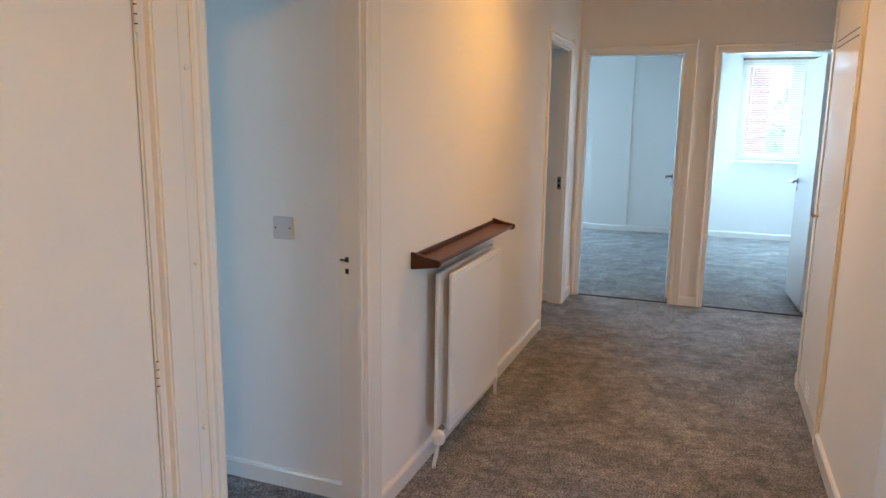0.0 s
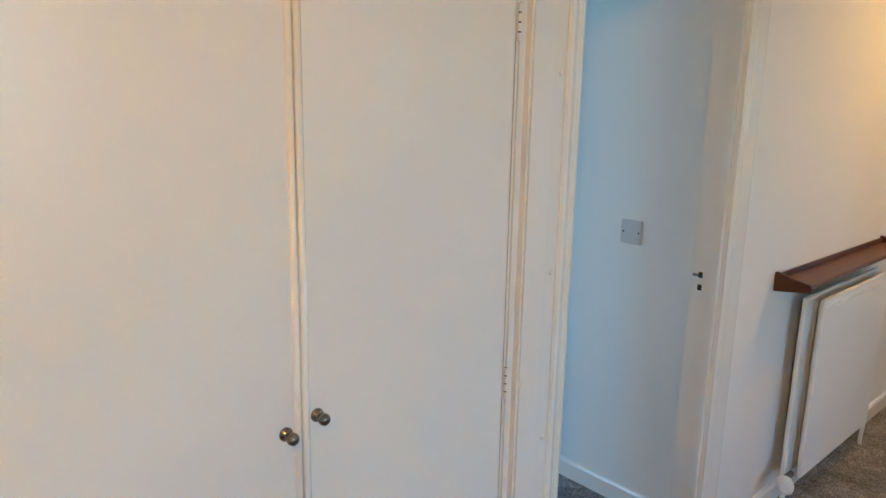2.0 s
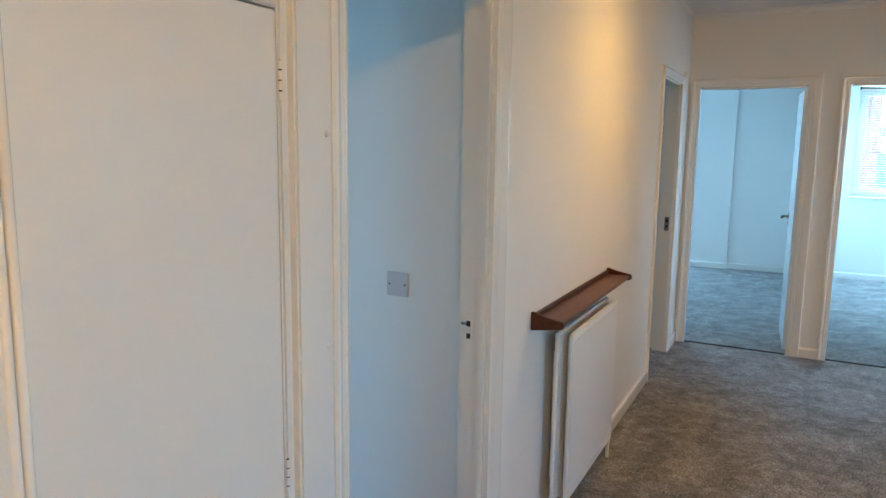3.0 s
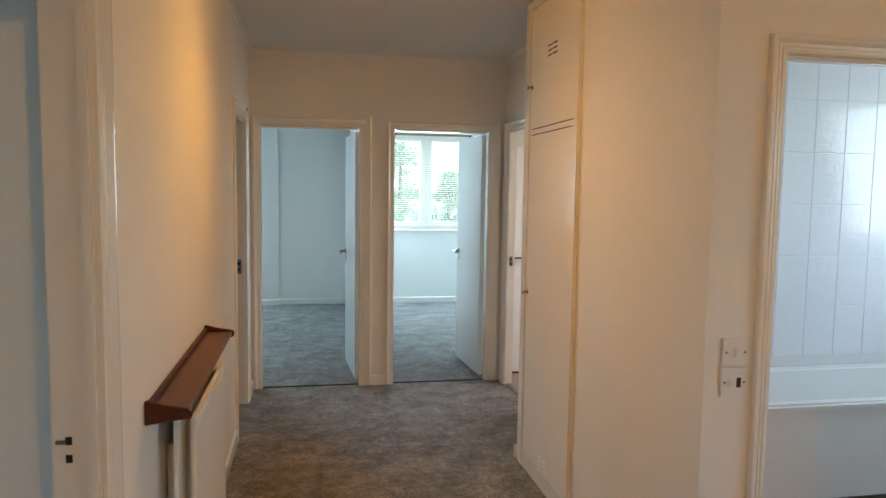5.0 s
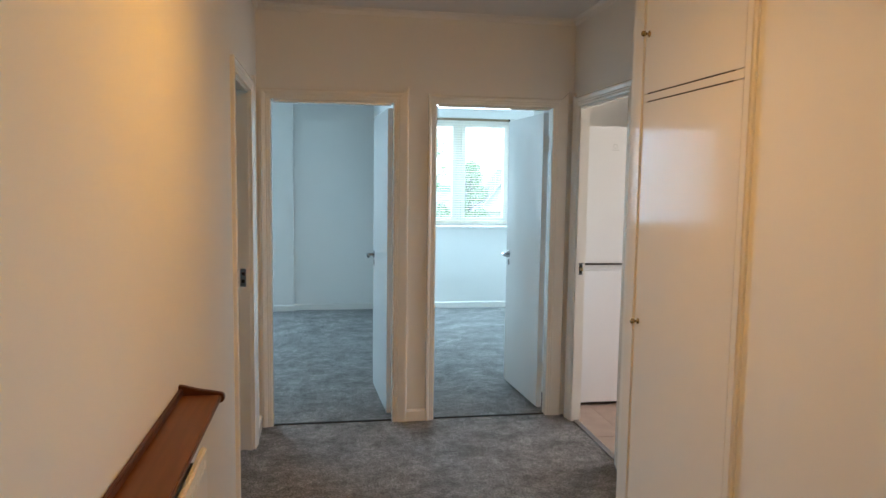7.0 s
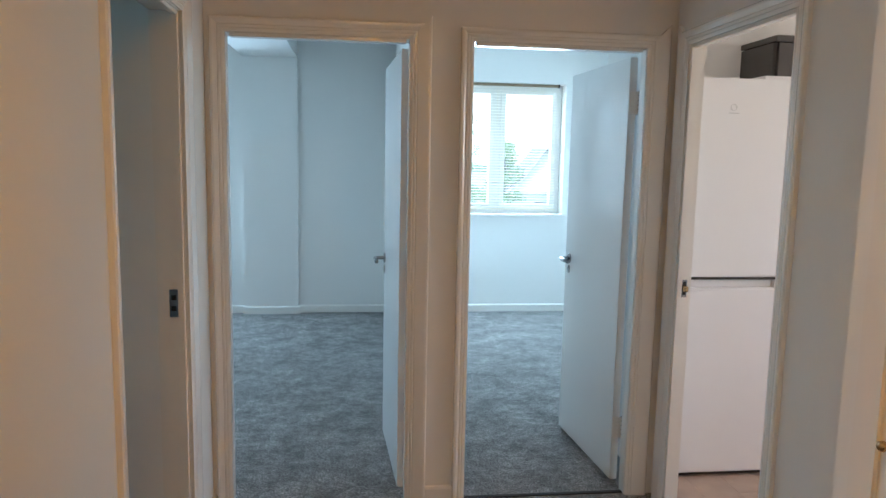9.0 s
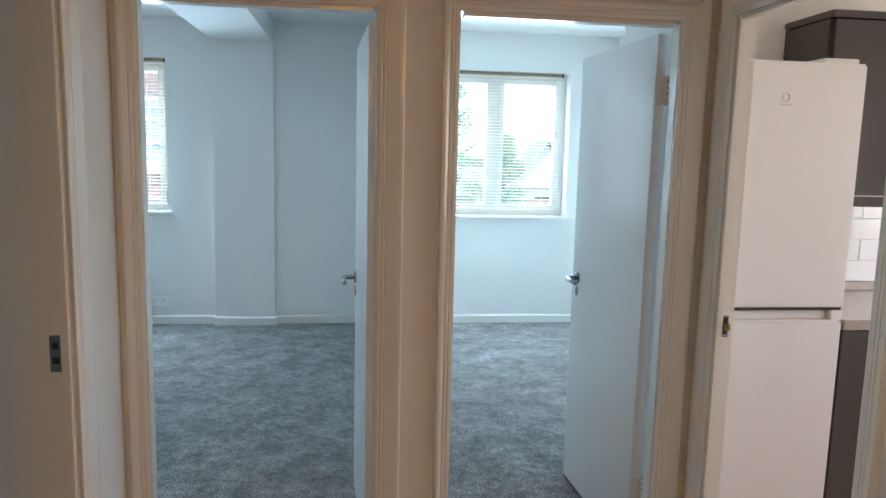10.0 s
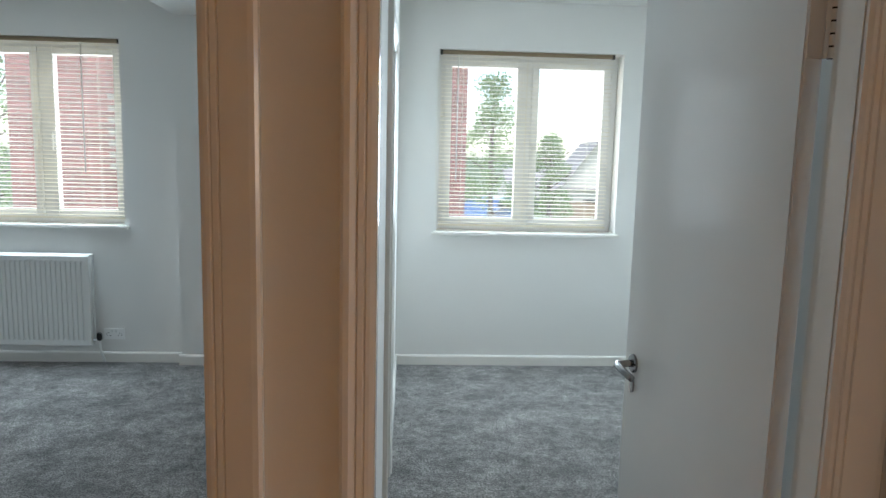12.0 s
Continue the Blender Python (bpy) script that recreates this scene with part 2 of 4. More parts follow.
wall("wall_bathroom_side", "y", XK, T, 2.4, 3.25, 0, H, [], WALL, "white painted bathroom side wall")
wall("wall_bathroom_return", "x", 2.4, 0.05, XR + 0.06, XK, 0, H, [], WALL, "white painted bathroom return wall")
wall("wall_bathroom_back", "x", 3.25, T, XK, 4.6, 0, H, [], WALL, "white wall behind the bath tiles")
wall("wall_outer", "x", YB, 0.28, -4.2, 4.6, -0.3, HB, [W1, W2], WALL, "white painted outer wall with two windows")
wall("wall_partition", "y", 0.95, T, YF + T, YB, 0, HB, [(6.35, 7.1, 0, DH)], WALL, "white painted wall between the bedrooms")
wall("wall_recess", "y", XK, T, YF + T, 5.85, 0, HB, [], WALL, "white painted wall behind the open door")
wall("wall_recess_back", "x", 5.75, T, XK + T, 4.6, 0, HB, [], WALL, "white painted kitchen end wall")
wall("wall_bedroom_side", "y", 3.07, T, 5.85, YB, 0, HB, [], WALL, "white painted bedroom side wall")
wall("wall_room", "x", 1.369, T, -4.2, -T, 0, H, [], WALL, "white painted side wall with a switch plate")
wall("wall_closet", "x", 4.70, T, -4.2, -T, 0, H, [], WALL, "white painted side wall of a small room")
wall("wall_closet_back", "x", 3.55, T, -4.2, -T, 0, H, [], WALL, "white painted wall of a small room")
# unseen closing walls; openings in west and east are added to admit daylight
wall("wall_west", "y", -4.3, T, -3.3, YB + 0.28, -0.3, HB, [(-0.6, 0.9, 0.9, 2.2), (3.8, 4.55, 1.0, 2.1)], WALL, "white painted outer wall")
wall("wall_bedroom_front", "x", YF + 0.001, T, -4.2, -T, 0, HB, [], WALL, "white painted bedroom wall")
wall("wall_south", "x", -3.3, T, -4.3, 4.7, 0, H, [], WALL, "white painted wall")
wall("wall_east", "y", 4.6, T, -3.2, YB + 0.28, -0.3, HB, [(-1.9, 0.5, 0.8, 2.2), (1.9, 3.0, 1.2, 2.2), (3.7, 5.5, 1.0, 2.2)], WALL, "white painted outer wall")
# closed back of the fitted cupboard
wall("wall_cupboard_back", "y", -0.75, 0.05, -0.85, 0.42, 0, H, [], WALL, "plain cupboard back")
wall("wall_cupboard_side", "x", 0.35, 0.06, -0.7, -T, 0, H, [], WALL, "plain cupboard side")
wall("wall_cupboard_south", "x", -0.85, 0.06, -0.7, -T, 0, H, [], WALL, "plain cupboard side")
# chimney pilaster and ceiling beam of the bedroom
structure(box("pilaster", -0.478, 0.028, YB - 0.06, YB, 0, 2.435, WALL), "white plastered wall pilaster", "pilaster")
structure(box("ceiling_beam", -0.478, 0.028, YF + T, YB, 2.435, HB, CEIL), "white boxed ceiling beam", "beam")


# ---- trim ----
def sweep(bm, prof, axis, face, sign, a_in, a_dir, z0, z1, mitre):
    """A moulding up a jamb: prof (u away from the opening, h off the wall)."""
    rings = []
    for zbase, k in ((z0, 0.0), (z1, mitre)):
        ring = []
        for u, h in prof:
            a, o, z = a_in + a_dir * u, face + sign * h, zbase + k * u
            ring.append(bm.verts.new((a, o, z) if axis == "x" else (o, a, z)))
        rings.append(ring)
    close(bm, rings)


def sweep_head(bm, prof, axis, face, sign, a0, a1, z, k0, k1):
    rings = []
    for a, k in ((a0, -k0), (a1, k1)):
        ring = []
        for u, h in prof:
            p, o = a + k * u, face + sign * h
            ring.append(bm.verts.new((p, o, z + u) if axis == "x" else (o, p, z + u)))
        rings.append(ring)
    close(bm, rings)


def close(bm, rings):
    n = len(rings[0])
    for i in range(n):
        bm.faces.new((rings[0][i], rings[0][(i + 1) % n], rings[1][(i + 1) % n], rings[1][i]))
    bm.faces.new(rings[0][::-1])
    bm.faces.new(rings[1])
    bmesh.ops.recalc_face_normals(bm, faces=bm.faces)


def reeded(w):
    """A twice-grooved architrave section, w wide."""
    return [(-0.004, 0), (-0.004, 0.009), (0.004, 0.012), (0.010, 0.0127), (0.0125, 0.0105), (0.015, 0.0131), (0.023, 0.0139), (0.0255, 0.0116),
            (0.028, 0.0145), (w - 0.014, 0.020), (w - 0.005, 0.020), (w, 0.015), (w, 0)]


def casing(name, axis, face, sign, d, wl, wr, label, depth=T, stop_at=0.28, both=True, left=True, head=DH, rebate=0.0):
    """Lining, stops and architraves round a door opening."""
    mid = sum(d) / 2
    root = base(name, *((mid, face) if axis == "x" else (face, mid)), 0, label, "door frame", "", "structure")
    back = face - sign * depth

    def put(nm, bm, bevel=0.0):
        ob = part(nm, bm, GLOSS, root, "", bevel)
        ob.matrix_parent_inverse = Matrix.Translation(root.location).inverted()
        return ob

    def slab(nm, a0, a1, o0, o1, z0, z1, bevel=0.002):
        bm = bmesh.new()
        o0, o1 = min(o0, o1), max(o0, o1)
        bx(bm, *((a0, a1, o0, o1) if axis == "x" else (o0, o1, a0, a1)), z0, z1)
        put(nm, bm, bevel)

    f2, b2 = face + sign * 0.002, back - sign * 0.002
    slab("lining", d[0] - L, d[0] - rebate, f2, b2, 0, head)
    slab("lining", d[1] + rebate, d[1] + L, f2, b2, 0, head)
    slab("lining_head", d[0] - L, d[1] + L, f2, b2, head, head + L)
    s0 = face - sign * depth * stop_at
    s1 = s0 + sign * 0.022
    if rebate:
        # the front half of the lining stands proud as the stop
        s0 = face - sign * depth * 0.55
        slab("stop", d[0] - rebate, d[0], s0, f2, 0, head)
        slab("stop", d[1], d[1] + rebate, s0, f2, 0, head)
    else:
        slab("stop", d[0], d[0] + 0.013, s0, s1, 0, head)
        slab("stop", d[1] - 0.013, d[1], s0, s1, 0, head)
    slab("stop", d[0] + 0.013, d[1] - 0.013, s0, s1, head - 0.013, head)
    sides = [(face, sign)] + ([(back, -sign)] if both else [])
    for fc, sg in sides:
        if left or fc != face:
            bm = bmesh.new()
            sweep(bm, reeded(wl), axis, fc, sg, d[0] - 0.006, -1, 0, head + 0.006, 1)
            put("architrave", bm)
        bm = bmesh.new()
        sweep(bm, reeded(wr), axis, fc, sg, d[1] + 0.006, 1, 0, head + 0.006, 1)
        put("architrave", bm)
        bm = bmesh.new()
        wh = min(wl, wr)
        sweep_head(bm, reeded(wh), axis, fc, sg, d[0] - 0.006, d[1] + 0.006, head + 0.006, 1, 1)
        put("architrave_head", bm)
    return root


casing("door_frame_1", "x", YF, -1, D1, 0.056, 0.085, "cream gloss-painted door frame with grooved architraves", both=False, rebate=0.018)
casing("door_frame_2", "x", YF, -1, D2, 0.05, 0.095, "cream gloss-painted door frame with grooved architraves", both=False, rebate=0.018)
casing("door_frame_3", "y", 0.0, 1, DA, 0.056, 0.085, "white gloss-painted door frame with grooved architraves", both=False, head=AH)
casing("door_frame_4", "y", 0.0, 1, DB, 0.05, 0.09, "cream gloss-painted narrow door frame", both=False)
casing("door_frame_5", "y", XK, -1, DK, 0.056, 0.085, "cream gloss-painted kitchen door frame", depth=TK, both=False)
casing("door_frame_6", "x", YBATH, -1, DBATH, 0.05, 0.05, "cream gloss-painted bathroom door frame", both=False, head=BH)


def skirting(name, axis, face, sign, a0, a1, label="white gloss skirting board along the wall", h=0.075, t=0.016):
    bm = bmesh.new()
    prof = [(0, 0), (t, 0), (t, h - 0.012), (t - 0.005, h - 0.003), (t - 0.010, h), (0, h)]
    rings = []
    for a in (a0, a1):
        rings.append([bm.verts.new((a, face + sign * o, z) if axis == "x" else (face + sign * o, a, z)) for o, z in prof])
    close(bm, rings)
    return structure(mesh_ob(name, bm, GLOSS), label, "skirting board")


skirting("baseboard", "y", 0, 1, 1.33, 3.868)
skirting("baseboard", "y", 0, 1, 4.727, YF)
skirting("baseboard", "x", YF, -1, 0.898, 1.02)
skirting("baseboard", "y", XR, -1, YBATH, 2.556)
skirting("baseboard", "x", 3.39, 1, XR - 0.016, XK)
skirting("baseboard", "y", XK, -1, 3.406, 4.097)
skirting("baseboard", "x", YBATH, -1, XR, 1.769)
skirting("baseboard", "x", 1.369, -1, -4.2, -T)
skirting("baseboard", "x", 4.70, -1, -4.2, -T)
skirting("baseboard", "x", YB, -1, -4.2, -0.478)
skirting("baseboard", "x", YB - 0.06, -1, -0.494, 0.044)
skirting("baseboard", "x", YB, -1, 0.03, 0.95)
skirting("baseboard", "x", YB, -1, 1.05, 3.07)
skirting("baseboard", "y", 1.05, 1, YF + T, 6.27)
skirting("baseboard", "y", 1.05, 1, 7.18, YB)
casing("door_frame_7", "y", 1.05, 1, (6.35, 7.1), 0.056, 0.056, "white gloss frame of a built-in wardrobe", both=False)
structure(box("wardrobe_door_panel", 0.965, 0.995, 6.36, 7.09, 0.01, DH - 0.02, DOORP), "white flush wardrobe door, closed", "door")


def coving(name, axis, face, sign, a0, a1, z):
    bm = bmesh.new()
    prof = [(0, z), (0, z - 0.035), (0.006, z - 0.03), (0.016, z - 0.012), (0.03, z - 0.006), (0.035, z)]
    rings = [[bm.verts.new((a, face + sign * o, zz) if axis == "x" else (face + sign * o, a, zz)) for o, zz in prof] for a in (a0, a1)]
    close(bm, rings)
    return structure(mesh_ob(name, bm, CEIL), "narrow white coving along the ceiling", "coving")


coving("coving", "y", 0, 1, -3.2, YF, H)
coving("coving", "x", YF, -1, 0, XK, H)
coving("coving", "y", XK, -1, 3.39, YF, H)

# threshold bars between carpets
for nm, x0, x1, y0, y1, m, lab in (("threshold_bar", D1[0], D1[1], YF + 0.008, YF + 0.03, GAP, "dark carpet joint in the doorway"),
                                   ("threshold_bar", D2[0], D2[1], YF + 0.008, YF + 0.03, GAP, "dark carpet joint in the doorway"),
                                   ("threshold_bar", XK + 0.01, XK + 0.045, DK[0], DK[1], CHROME, "slim metal carpet bar at the kitchen")):
    structure(box(nm, x0, x1, y0, y1, 0.0, 0.006, m, None, 0.002), lab, "threshold")

# kitchen floor of planks, bathroom floor
structure(box("floor_kitchen", XK + 0.045, 4.6, 3.35, 5.75, 0.0, 0.003, GROUT), "pale wood-effect vinyl kitchen floor", "floor")
structure(box("floor_bathroom", XK + T, 4.6, YBATH + T, 3.25, 0.0, 0.004, VINYL), "light vinyl bathroom floor", "floor")


# ---- doors ----
def revolve(bm, prof, n, m):
    """A turned piece: prof (radius, along z), placed by the matrix m."""
    rings = []
    for r, z in prof:
        rings.append([bm.verts.new(m @ Vector((r * math.cos(2 * math.pi * i / n), r * math.sin(2 * math.pi * i / n), z))) for i in range(n)])
    for a, b in zip(rings, rings[1:]):
        for i in range(n):
            bm.faces.new((a[i], a[(i + 1) % n], b[(i + 1) % n], b[i]))
    bm.faces.new(rings[0][::-1])
    bm.faces.new(rings[-1])
    bmesh.ops.recalc_face_normals(bm, faces=bm.faces)


def tube(bm, pts, r, n=10):
    """A round bar along points."""
    pts = [Vector(p) for p in pts]
    rings = []
    for i, p in enumerate(pts):
        d = (pts[min(i + 1, len(pts) - 1)] - pts[max(i - 1, 0)]).normalized()
        q = d.to_track_quat("Z", "Y")
        rings.append([bm.verts.new(p + q @ Vector((r * math.cos(2 * math.pi * k / n), r * math.sin(2 * math.pi * k / n), 0))) for k in range(n)])
    for a, b in zip(rings, rings[1:]):
        for k in range(n):
            bm.faces.new((a[k], a[(k + 1) % n], b[(k + 1) % n], b[k]))
    bm.faces.new(rings[0][::-1])
    bm.faces.new(rings[-1])
    bmesh.ops.recalc_face_normals(bm, faces=bm.faces)


def flush_door(name, x, y, turn, length, label):
    """A plain leaf hinged at its local origin, along local +y; its handled face looks to local -x."""
    root = base(name, x, y, 0, label, "door", "open bedroom doors", "structure")
    root.rotation_euler = (0, 0, radians(turn))
    bm = bmesh.new()
    bx(bm, 0, 0.036, 0.002, length, 0.012, 1.968)
    part("leaf", bm, DOORP, root, "", 0.0025)
    hy = length - 0.062
    for x0, s in ((0.0, -1), (0.036, 1)):
        bm = bmesh.new()
        revolve(bm, [(0.026, 0), (0.026, 0.006), (0.023, 0.009), (0.010, 0.0095), (0.0095, 0.045)], 24, pose(x0, hy, 0.985, 0, 90 * s, 0))
        part("rose", bm, CHROME, root, "round chrome rose", smooth=False)
        bm = bmesh.new()
        tube(bm, [(x0 + s * 0.036, hy + 0.004, 0.985), (x0 + s * 0.048, hy - 0.002, 0.985), (x0 + s * 0.053, hy - 0.012, 0.985), (x0 + s * 0.055, hy - 0.06, 0.983), (x0 + s * 0.055, hy - 0.118, 0.982)], 0.0095, 12)
        part("lever", bm, CHROME, root, "satin chrome lever handle", smooth=True)
        bm = bmesh.new()
        revolve(bm, [(0.013, 0), (0.013, 0.005), (0.010, 0.007), (0.003, 0.007)], 20, pose(x0, hy, 0.925, 0, 90 * s, 0) @ Matrix.Diagonal((1.7, 0.9, 1, 1)))
        part("keyhole_cover", bm, CHROME, root, "oval chrome keyhole cover")
    for z in (0.22, 1.72):
        bm = bmesh.new()
        for k in range(5):
            revolve(bm, [(0.0062, 0), (0.0062, 0.0178)], 12, pose(0.042, -0.008, z + k * 0.0212))
        bx(bm, 0.003, 0.036, -0.001, 0.0018, z, z + 0.1)
        bx(bm, 0.028, 0.042, -0.009, -0.006, z, z + 0.1)
        hinge = part("hinge", bm, GLOSS, root, "painted-over butt hinge")
        bm = bmesh.new()
        revolve(bm, [(0.0056, 0), (0.0056, 0.104)], 10, pose(0.042, -0.008, z - 0.001))
        part("hinge_pin", bm, DARK, hinge, "dark steel pin")
    return root


flush_door("door_1", 0.786, YF + T + 0.022, 3.5, 0.70, "white flush bedroom door standing open, chrome lever handle")
flush_door("door_2", 1.796, YF + T + 0.022, 3.8, 0.70, "white flush bedroom door standing open, chrome lever handle")


def strike(name, at, turn, w, h, label, m=CHROME):
    """A latch keep let into a lining: local x across, z up, facing local -y."""
    root = base(name, *at, label, "latch keep")
    root.rotation_euler = (0, 0, radians(turn))
    bm = bmesh.new()
    bx(bm, -w / 2, w / 2, -0.002, 0.0005, -h / 2, h / 2)
    part("plate", bm, m, root, "", 0.0008)
    for z0 in (0.012, -0.028):
        bm = bmesh.new()
        bx(bm, -w * 0.28, w * 0.28, -0.0032, -0.0018, z0, z0 + 0.018)
        part("latch_hole", bm, DARK, root, "dark latch hole")
    return root


keep = strike("latch_keep", (-0.066, DA[1] - 0.0005, 0.953), 0, 0.024, 0.066, "small painted latch keep with a dark tongue", GLOSS)
bm = bmesh.new()
bx(bm, -0.026, -0.004, -0.007, -0.0022, 0.015, 0.024)
part("tongue", bm, CHROME, keep, "dull metal lip", 0.0015)
strike("latch_keep", (D1[0] - 0.0175, YF + 0.075, 0.975), 90, 0.026, 0.075, "steel latch keep let into a white bedroom door lining")
strike("latch_keep", (-0.045, DB[1] - 0.0005, 0.975), 0, 0.03, 0.1, "steel latch keep let into a cream door lining")
keep = strike("latch_keep", (XK + 0.032, DK[1] - 0.0005, 0.98), 0, 0.024, 0.075, "aged brass roller catch on the kitchen door lining")
bm = bmesh.new()
revolve(bm, [(0.008, 0), (0.011, 0.004), (0.011, 0.02), (0.008, 0.024)], 14, pose(0, -0.014, -0.012))
part("roller", bm, BRASS, keep, "brass roller")


# ---- fitted cupboard of the hall ----
def knob(root, x, y, z, sx, size, m):
    bm = bmesh.new()
    s = size
    revolve(bm, [(0.019 * s, 0), (0.019 * s, 0.004 * s), (0.011 * s, 0.007 * s), (0.0075 * s, 0.013 * s), (0.0075 * s, 0.02 * s), (0.011 * s, 0.024 * s),
                 (0.0158 * s, 0.03 * s), (0.0172 * s, 0.037 * s), (0.0155 * s, 0.045 * s), (0.010 * s, 0.0505 * s), (0.003 * s, 0.0525 * s)], 24, pose(x, y, z, 0, 90 * sx, 0))
    return part("knob", bm, m, root, "turned metal knob", smooth=True)


NICKEL = mat("satin_nickel", (0.24, 0.215, 0.18), 0.2, metal=1.0, var=0.1, bump=0)
cup = base("fitted_cupboard", 0, -0.22, 0, "cream painted fitted hall cupboard, doors closed", "cupboard")
cup.location = (0, 0, 0)
for y0, y1, ky in ((-0.722, -0.2182, -0.242), (-0.2128, 0.2755, -0.183)):
    for z0, z1 in ((0.07, 1.752), (1.803, 2.43)):
        bm = bmesh.new()
        bx(bm, -0.018, 0.006, y0 + 0.0015, y1 - 0.0015, z0, z1)
        dr = part("cupboard_door", bm, CUPP, cup, "", 0.003)
        if z0 < 1:
            knob(dr, 0.006, ky, 0.952 if ky < -0.2 else 0.968, 1, 0.62, NICKEL)
bm = bmesh.new()
bx(bm, -0.02, 0.004, -0.722, 0.281, 1.757, 1.798)
part("rail", bm, CUPP, cup, "", 0.003)
for zz in (1.76, 1.79):
    bm = bmesh.new()
    tube(bm, [(0.006, -0.70, zz), (0.006, 0.215, zz)], 0.005, 8)
    part("bead", bm, CUPP, cup, smooth=True)
bm = bmesh.new()
for yy in (-0.2185, -0.2035):
    tube(bm, [(0.005, yy, 0.075), (0.005, yy, 1.75)], 0.0068, 12)
part("cover_bead", bm, CUPP, cup, "rounded joint moulding", smooth=True)
for y0, y1, x1 in ((-0.79, -0.7245, 0.018), (0.283, 0.306, 0.003), (0.308, 0.385, 0.019)):
    bm = bmesh.new()
    bx(bm, -0.06, x1, y0, y1, 0, 2.5)
    part("frame_post", bm, CUPP, cup, "", 0.005)
bm = bmesh.new()
bx(bm, -0.06, 0.017, -0.724, 0.283, 2.432, 2.5)
part("frame_head", bm, CUPP, cup, "", 0.004)
bm = bmesh.new()
bx(bm, -0.06, 0.017, -0.724, 0.283, 0, 0.066)
part("plinth", bm, CUPP, cup, "", 0.004)
bm = bmesh.new()
bx(bm, -0.04, 0.011, 0.387, 0.428, 0, 2.4)
strip = part("cover_strip", bm, CUPP, cup, "", 0.003)
for z in (0.34, 0.735, 1.125, 1.545, 1.93):
    bm = bmesh.new()
    revolve(bm, [(0.0065, 0), (0.006, 0.002), (0.004, 0.0038), (0.001, 0.0045)], 12, pose(0.011, 0.408, z, 0, 90, 0))
    part("screw_cap", bm, CUPP, strip, smooth=True)
for z in (0.865, 1.60, 0.2):
    bm = bmesh.new()
    for k in range(4):
        revolve(bm, [(0.004, 0), (0.004, 0.0155)], 10, pose(0.008, 0.2795, z + k * 0.018))
    hinge = part("hinge", bm, CUPP, cup, "painted-over butt hinge", smooth=False)
    bm = bmesh.new()
    revolve(bm, [(0.0034, 0), (0.0034, 0.07)], 8, pose(0.008, 0.2795, z))
    part("hinge_pin", bm, DARK, hinge, "dark steel pin")

# ---- airing cupboard ----
air = base("airing_cupboard", 0, 0, 0, "cream gloss tall airing cupboard, vented doors closed", "cupboard")
# dark colour standing for shade in slots and gaps; also plain dark parts
SLOT = mat("slot_shadow", (0.05, 0.045, 0.04), 0.9, bump=0)
for z0, z1, vz, rows, kz in ((0.09, 1.820, 0.14, 4, 0.985), (1.854, 2.47, 2.225, 3, 2.072)):
    bm = bmesh.new()
    bx(bm, XR - 0.012, XR + 0.016, 2.604, 3.252, z0, z1)
    dr = part("cupboard_door", bm, AIRP, air, "", 0.0015)
    knob(dr, XR - 0.012, 3.226, kz, -1, 0.62, BRASS)
    for k in range(rows):
        for c in (-1, 1):
            bm = bmesh.new()
            bx(bm, XR - 0.0135, XR - 0.010, 2.925 + c * 0.036 - 0.028, 2.925 + c * 0.036 + 0.028, vz + (k - rows / 2) * 0.024, vz + (k - rows / 2) * 0.024 + 0.007)
            part("vent_slot", bm, SLOT if z0 > 1 else SOCKETB, dr)
bm = bmesh.new()
bx(bm, XR - 0.0115, XR + 0.014, 2.605, 3.254, 1.8235, 1.8505)
part("rail", bm, AIRP, air, "", 0.001)
# dark strips put in as the shade of the two door gaps
for zz in (1.8218, 1.8522):
    bm = bmesh.new()
    bx(bm, XR - 0.0108, XR + 0.006, 2.66, 3.222, zz - 0.0025, zz + 0.0025)
    part("gap_shade", bm, SLOT, air, "dark strip put in as the shade between doors")
for y0, y1 in ((2.558, 2.602), (3.255, 3.338)):
    bm = bmesh.new()
    bx(bm, XR - 0.017, XR + 0.05, y0, y1, 0, 2.5)
    part("frame_post", bm, AIRP, air, "", 0.009, 3)
bm = bmesh.new()
bx(bm, XR - 0.015, XR + 0.05, 2.603, 3.255, 2.473, 2.528)
part("frame_head", bm, GLOSS, air, "", 0.004)
bm = bmesh.new()
bx(bm, XR - 0.010, XR + 0.05, 2.603, 3.255, 0, 0.086)
part("plinth", bm, GLOSS, air, "", 0.004)


